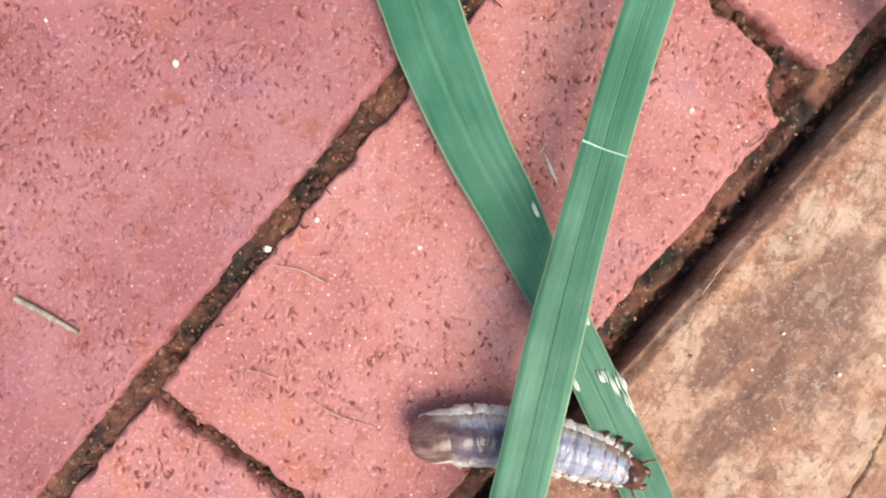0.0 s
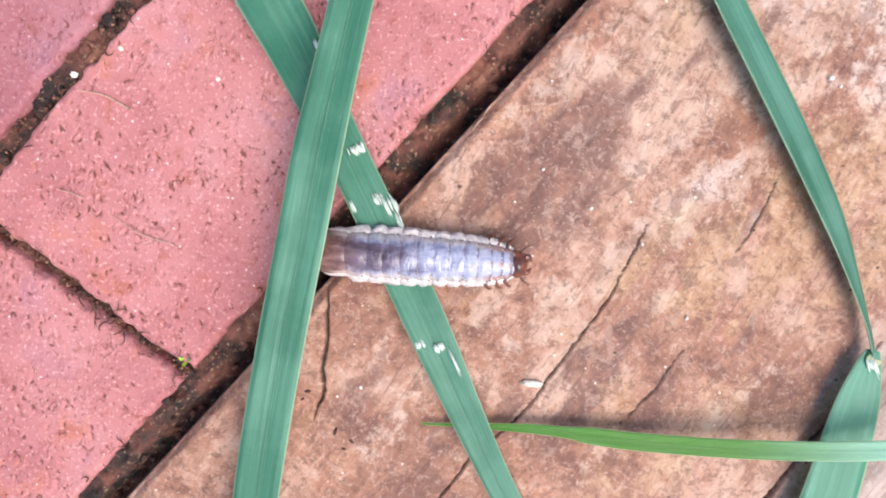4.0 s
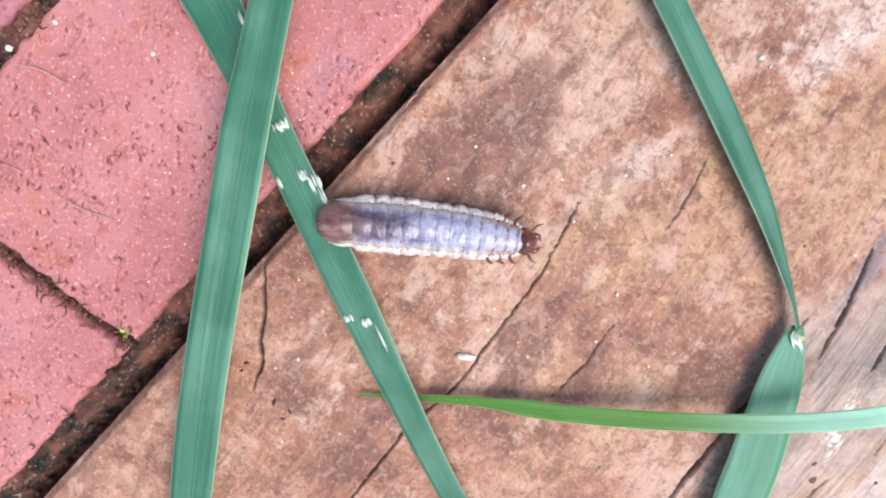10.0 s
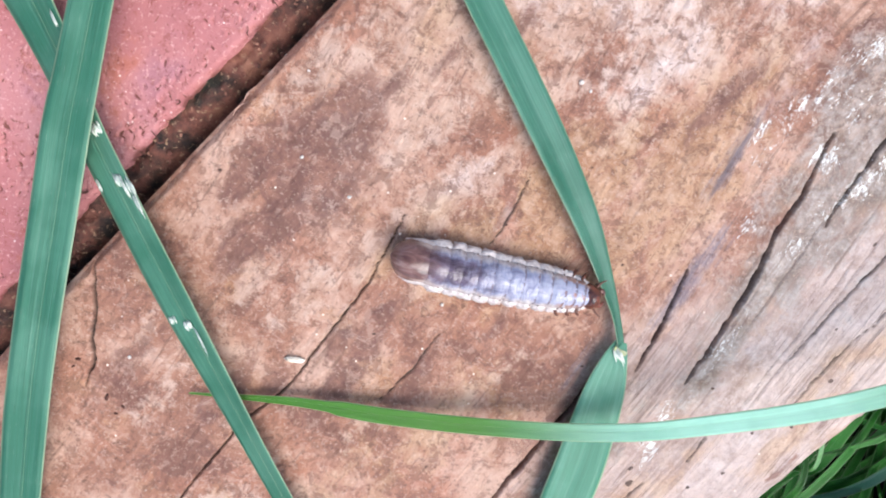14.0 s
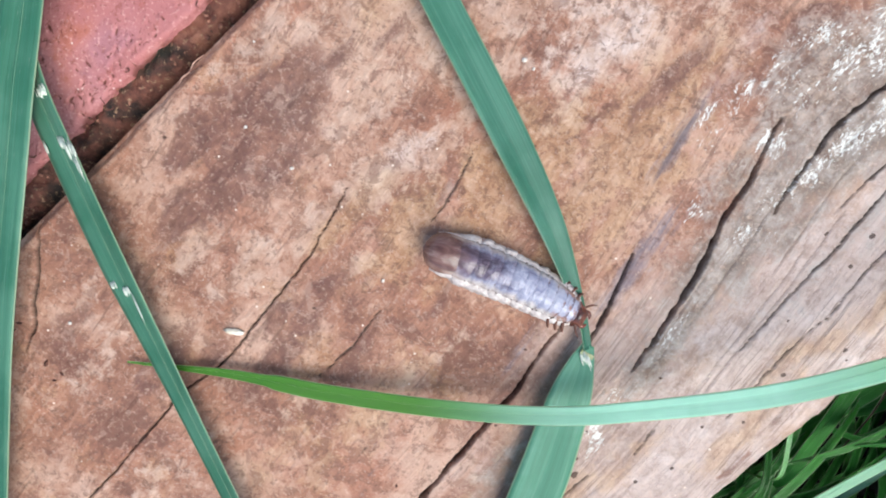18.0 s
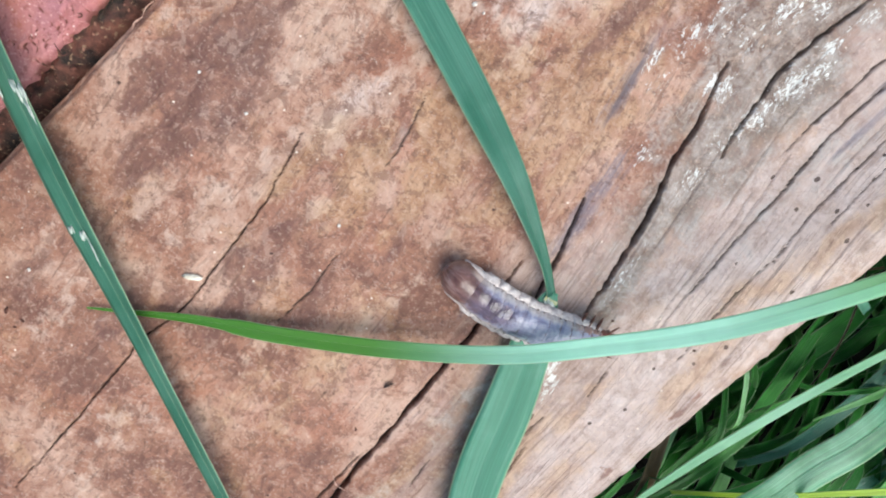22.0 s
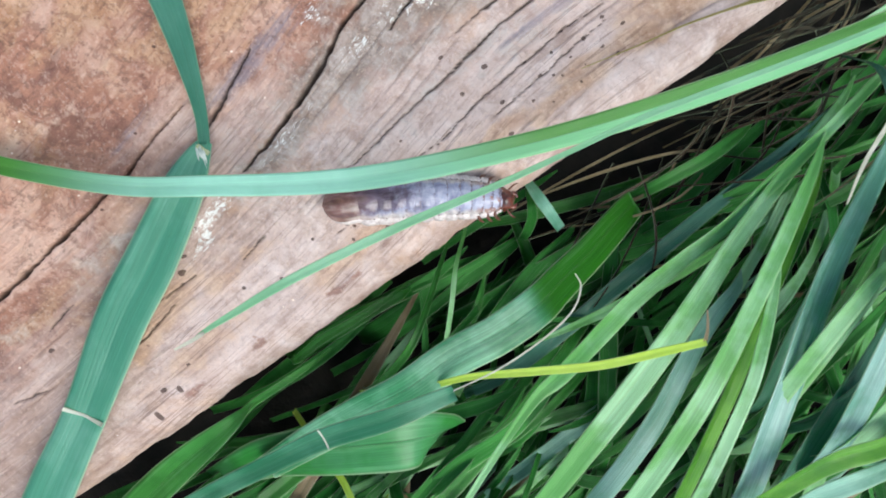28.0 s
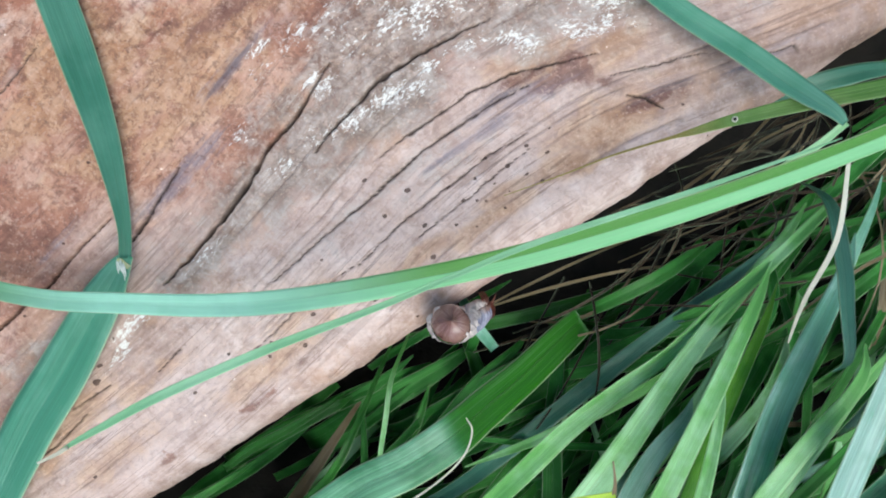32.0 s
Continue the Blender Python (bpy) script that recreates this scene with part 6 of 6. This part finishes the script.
# ---- what moves ----
# the grub's line: seconds, then rear, middle and head in metres
CRAWL = [
    (0.0, -0.0202, -0.0650, 0.0090, 0.0168, -0.0660, 0.0090, 0.0540, -0.0786, 0.0120),
    (0.5, -0.0151, -0.0664, 0.0090, 0.0223, -0.0671, 0.0132, 0.0654, -0.0829, 0.0116),
    (1.0, -0.0063, -0.0653, 0.0090, 0.0278, -0.0663, 0.0131, 0.0670, -0.0831, 0.0115),
    (1.5, 0.0033, -0.0641, 0.0090, 0.0442, -0.0734, 0.0124, 0.0792, -0.0911, 0.0110),
    (2.0, 0.0147, -0.0639, 0.0090, 0.0586, -0.0710, 0.0121, 0.0881, -0.0750, 0.0112),
    (2.5, 0.0196, -0.0648, 0.0090, 0.0643, -0.0672, 0.0120, 0.0979, -0.0705, 0.0110),
    (3.0, 0.0185, -0.0628, 0.0090, 0.0628, -0.0672, 0.0121, 0.0967, -0.0722, 0.0110),
    (3.5, 0.0181, -0.0637, 0.0090, 0.0590, -0.0664, 0.0122, 0.0962, -0.0690, 0.0111),
    (5.5, 0.0178, -0.0645, 0.0090, 0.0588, -0.0670, 0.0122, 0.0956, -0.0698, 0.0111),
    (6.0, 0.0186, -0.0667, 0.0090, 0.0571, -0.0690, 0.0122, 0.0954, -0.0695, 0.0111),
    (6.5, 0.0179, -0.0661, 0.0090, 0.0580, -0.0673, 0.0122, 0.0946, -0.0696, 0.0111),
    (7.0, 0.0266, -0.0685, 0.0131, 0.0633, -0.0710, 0.0120, 0.1006, -0.0796, 0.0107),
    (7.5, 0.0250, -0.0675, 0.0131, 0.0630, -0.0694, 0.0120, 0.1007, -0.0738, 0.0108),
    (8.0, 0.0251, -0.0681, 0.0131, 0.0617, -0.0701, 0.0120, 0.1011, -0.0739, 0.0108),
    (8.5, 0.0280, -0.0643, 0.0131, 0.0664, -0.0682, 0.0120, 0.1062, -0.0744, 0.0107),
    (9.0, 0.0292, -0.0681, 0.0130, 0.0689, -0.0681, 0.0119, 0.1092, -0.0710, 0.0107),
    (9.5, 0.0407, -0.0647, 0.0128, 0.0784, -0.0649, 0.0117, 0.1176, -0.0692, 0.0105),
    (10.0, 0.0467, -0.0622, 0.0127, 0.0834, -0.0646, 0.0116, 0.1256, -0.0702, 0.0102),
    (10.5, 0.0563, -0.0585, 0.0125, 0.0908, -0.0637, 0.0114, 0.1299, -0.0697, 0.0101),
    (11.0, 0.0614, -0.0685, 0.0121, 0.0979, -0.0687, 0.0111, 0.1371, -0.0803, 0.0097),
    (11.5, 0.0763, -0.0665, 0.0117, 0.1107, -0.0723, 0.0106, 0.1511, -0.0851, 0.0091),
    (12.0, 0.0884, -0.0621, 0.0115, 0.1268, -0.0663, 0.0103, 0.1678, -0.0777, 0.0089),
    (12.5, 0.0954, -0.0734, 0.0110, 0.1344, -0.0784, 0.0098, 0.1749, -0.0941, 0.0083),
    (13.0, 0.1131, -0.0668, 0.0107, 0.1509, -0.0753, 0.0094, 0.1915, -0.0838, 0.0081),
    (13.5, 0.1239, -0.0730, 0.0102, 0.1612, -0.0823, 0.0089, 0.2033, -0.0971, 0.0074),
    (14.0, 0.1377, -0.0698, 0.0099, 0.1771, -0.0774, 0.0086, 0.2196, -0.0840, 0.0073),
    (14.5, 0.1470, -0.0784, 0.0094, 0.1832, -0.0791, 0.0084, 0.2232, -0.0833, 0.0072),
    (16.5, 0.1640, -0.0851, 0.0088, 0.1964, -0.0905, 0.0077, 0.2272, -0.1096, 0.0064),
    (17.0, 0.1630, -0.0819, 0.0089, 0.1973, -0.0898, 0.0077, 0.2294, -0.1011, 0.0066),
    (17.5, 0.1702, -0.0816, 0.0087, 0.2022, -0.0872, 0.0077, 0.2315, -0.0978, 0.0066),
    (18.0, 0.1741, -0.0756, 0.0087, 0.2070, -0.0849, 0.0076, 0.2368, -0.0992, 0.0064),
    (18.5, 0.1736, -0.0736, 0.0088, 0.2068, -0.0830, 0.0077, 0.2370, -0.1063, 0.0062),
    (19.0, 0.1770, -0.0854, 0.0084, 0.2105, -0.0933, 0.0073, 0.2417, -0.1190, 0.0058),
    (19.5, 0.1801, -0.0837, 0.0084, 0.2133, -0.0970, 0.0071, 0.2453, -0.1227, 0.0056),
    (20.0, 0.1838, -0.0906, 0.0081, 0.2166, -0.1050, 0.0068, 0.2497, -0.1282, 0.0053),
    (20.5, 0.1861, -0.0950, 0.0079, 0.2172, -0.1131, 0.0066, 0.2467, -0.1414, 0.0051),
    (21.0, 0.1939, -0.0949, 0.0077, 0.2225, -0.1189, 0.0063, 0.2567, -0.1430, 0.0048),
    (21.5, 0.1933, -0.1037, 0.0075, 0.2262, -0.1185, 0.0062, 0.2655, -0.1257, 0.0050),
    (22.0, 0.2020, -0.1035, 0.0072, 0.2337, -0.1232, 0.0059, 0.2722, -0.1305, 0.0046),
    (22.5, 0.2099, -0.1033, 0.0070, 0.2438, -0.1227, 0.0056, 0.2773, -0.1273, 0.0046),
    (23.0, 0.2115, -0.1058, 0.0069, 0.2389, -0.1297, 0.0055, 0.2825, -0.1363, 0.0042),
    (23.5, 0.2220, -0.1184, 0.0063, 0.2514, -0.1296, 0.0052, 0.2887, -0.1315, 0.0041),
    (24.0, 0.2211, -0.1278, 0.0061, 0.2533, -0.1358, 0.0050, 0.2917, -0.1374, 0.0039),
    (24.5, 0.2302, -0.1271, 0.0058, 0.2651, -0.1350, 0.0046, 0.3037, -0.1322, 0.0037),
    (26.5, 0.2641, -0.1346, 0.0047, 0.2977, -0.1298, 0.0039, 0.3368, -0.1214, 0.0030),
    (27.0, 0.2679, -0.1319, 0.0046, 0.3063, -0.1232, 0.0038, 0.3460, -0.1139, 0.0029),
    (27.5, 0.2826, -0.1301, 0.0042, 0.3181, -0.1209, 0.0035, 0.3580, -0.1065, 0.0028),
    (28.0, 0.2956, -0.1284, 0.0039, 0.3354, -0.1166, 0.0031, 0.3725, -0.1101, 0.0023),
    (28.5, 0.3127, -0.1095, 0.0039, 0.3487, -0.1091, 0.0030, 0.3854, -0.1077, 0.0020),
    (29.0, 0.3218, -0.1130, 0.0036, 0.3560, -0.1104, 0.0027, 0.3908, -0.1068, 0.0019),
    (29.5, 0.3247, -0.1064, 0.0037, 0.3640, -0.1045, 0.0027, 0.3986, -0.1021, 0.0018),
    (30.0, 0.3337, -0.1005, 0.0036, 0.3701, -0.0990, 0.0026, 0.4052, -0.0985, 0.0017),
    (30.5, 0.3265, -0.1038, 0.0037, 0.3642, -0.1029, 0.0027, 0.4043, -0.0991, 0.0017),
    (31.0, 0.3386, -0.1121, 0.0032, 0.3728, -0.1077, 0.0023, 0.4043, -0.1021, 0.0016),
    (31.5, 0.3431, -0.1080, 0.0031, 0.3773, -0.1088, 0.0022, 0.4109, -0.0977, 0.0016),
    (31.8, 0.3456, -0.1101, 0.0040, 0.3771, -0.1070, 0.0040, 0.4070, -0.0984, -0.0020),
    (31.9, 0.3566, -0.1069, 0.0080, 0.3772, -0.1080, 0.0030, 0.4039, -0.0994, -0.0060),
    (32.0, 0.3791, -0.1041, 0.0220, 0.3836, -0.1087, -0.0080, 0.3976, -0.1008, -0.0350),
]


def body_line(row):
    a, b, c = (Vector(row[k:k + 3]) for k in (1, 4, 7))

    def at(s):
        s = (2 * s - 1) * 0.95
        return a * (s * (s - 1) / 2) + b * (1 - s * s) + c * (s * (s + 1) / 2)

    def along(s):
        return (at(s + 0.02) - at(s - 0.02)).normalized()
    return at, along


ROLL = [(0, 0), (6, 0), (9, -6), (10.5, 0), (11.5, 12), (12, 5), (12.5, 28), (13, -14), (13.5, 24), (14, -6), (14.5, -5), (16.5, 30), (17, 25), (17.5, 12), (18, -12), (18.5, -15), (19, 4), (19.5, 25), (20.5, 25), (21, 20), (22, 12),
        (22.5, 0), (24, 0), (26.5, -12), (28, -5), (30, -5), (30.5, 10), (31, 38), (31.5, 40), (32, 40)]


def frame_on(p, d, roll=0.0):
    side = Vector((0, 0, 1)).cross(d)
    side = side.normalized() if side.length > 1e-4 else Vector((0, 1, 0))
    return Matrix.Translation(p) @ Matrix((d, side, d.cross(side))).transposed().to_4x4() @ Matrix.Rotation(radians(roll), 4, "X")


def motions():
    whole, steps = [], {ob: [] for ob, _ in pieces}
    for row in CRAWL:
        at, along = body_line(row)
        d = along(0.5)
        yaw = math.atan2(d.y, d.x)
        base = Matrix.Translation(at(0.5) - Vector((0, 0, 0.008))) @ Matrix.Rotation(yaw, 4, "Z")
        whole.append((row[0], base))
        for ob, share in pieces:
            steps[ob].append((row[0], base.inverted() @ frame_on(at(share), along(share), np.interp(row[0], *zip(*ROLL)))))
    walk(grub, whole)
    for ob, _ in pieces:
        walk(ob, steps[ob])
    walk(blade_p, [(t, pose(x * MM, y * MM, z * MM, 0, 0, a)) for t, x, y, z, a in (
        (0.0, 6.5, -100, 22, -2.8), (1.0, 7.0, -100, 22, -3.2), (2.0, 10.5, -100, 21, 0.0), (3.0, 10.0, -100, 20, -0.5), (3.5, 9.4, -100, 19, -0.5), (5.5, 6.6, -100, 18, -0.9), (6.0, 6.2, -100, 18, -1.0), (7.5, 6.5, -100, 17, -0.8), (9.0, 7, -100, 15, -0.8), (10.0, 7, -100, 14, -0.4), (13.2, 7, -100, 14, 0), (14.0, 7.8, -100, 14, -1.0), (16.5, 14.0, -101.2, 14, 4.5),
        (20.5, 14.4, -101.3, 14, 4.7), (32.0, 14.4, -101.3, 14, 4.7))])
    lie, mid = Vector((99.5, -210, 0)).normalized(), Vector((47, -64, 9)) * MM
    walk(blade_q, [(t, Matrix.Translation(mid + Vector((x, 0, z)) * MM) @ Matrix.Rotation(radians(yaw), 4, "Z") @ Matrix.Rotation(radians(a), 4, lie) @ Matrix.Translation(-mid)) for t, x, z, a, yaw in (
        (0.0, -1.8, 0, 0, -2.2), (1.0, -1.7, 0, 0, -2.2), (2.0, -0.2, 0, 0, -0.3), (6.0, -0.4, 0, 0, 0), (8.5, -1.2, 0, 0, 0), (9.5, -1.8, 0.5, 8, 0), (11.0, -2.8, 1.5, 17, 0), (13.0, -2.8, 2.0, 20, 0),
        (14.5, -2.6, 2.2, 22, 0), (16.5, -2.2, 2.5, 25, 0), (18.0, -2.0, 2.5, 26, 0), (23.0, -1.6, 3, 30, 0), (32.0, -1.6, 3, 30, 0))])
    axis = Vector((-72, 131, 0)).normalized()
    walk(upper_leaf, [(t, Matrix.Rotation(radians(a), 4, axis)) for t, a in ((0.0, 25), (9.5, 25), (12.5, 23), (13.5, 22), (14.5, 19), (16.5, 17), (19.0, 15), (20.5, 14), (32.0, 14))])
    walk(lower_leaf, [(t, pose(0, 0, 0, 0, 0, a)) for t, a in ((0.0, 5.0), (14.5, 5.0), (16.5, 5.5), (17.0, 5.5), (18.0, 3.5), (19.0, 1.5), (20.0, 0.5), (22.0, 0.0), (32.0, 0.0))])
    walk(blade_u, [(t, pose(x * MM, y * MM, 0)) for t, x, y in ((0.0, 0, 0), (29.0, 0, 0), (30.0, -0.3, 0), (31.0, -4.5, 1.8), (32.0, -5.5, 2.8))])
    walk(ant, [(t, pose(x, y, top_z(x, y) + 0.0003, 0, 0, a)) for t, x, y, a in (
        (0.0, 0.14, -0.30, 80), (14.0, 0.15, -0.26, 75), (18.0, 0.165, -0.21, 78), (20.5, 0.1750, -0.1733, 105), (21.0, 0.1714, -0.1682, 92), (21.5, 0.1746, -0.1596, 49), (22.0, 0.1810, -0.1570, 26), (22.5, 0.1838, -0.1551, 100), (23.0, 0.1784, -0.1561, 185), (23.5, 0.1745, -0.1618, 225), (24.0, 0.1677, -0.1668, 235), (24.5, 0.1628, -0.1782, 231), (26.5, 0.1250, -0.2200, 222), (29.0, 0.1000, -0.2350, 205), (32.0, 0.0600, -0.2500, 201))])
    walk(blade_r, [(t, pose(x * MM, y * MM, 0.005, 0, 0, a)) for t, x, y, a in (
        (0.0, 225.0, -103.5, -2.6), (13.5, 225.5, -103.6, -2.5), (14.0, 229.0, -103.7, -2.2), (14.5, 228.6, -104.6, -2.2), (16.5, 230.8, -110.0, -1.9), (17.0, 231.8, -110.2, -1.8),
        (17.5, 235.8, -111.0, -1.2), (18.0, 239.5, -111.4, -0.7), (18.5, 239.8, -111.7, -0.6), (19.0, 243.0, -112.6, -0.1), (20.0, 243.5, -112.6, 0.0), (24.5, 245.5, -113.4, 0.2), (32.0, 246.0, -113.8, 0.3))])


motions()
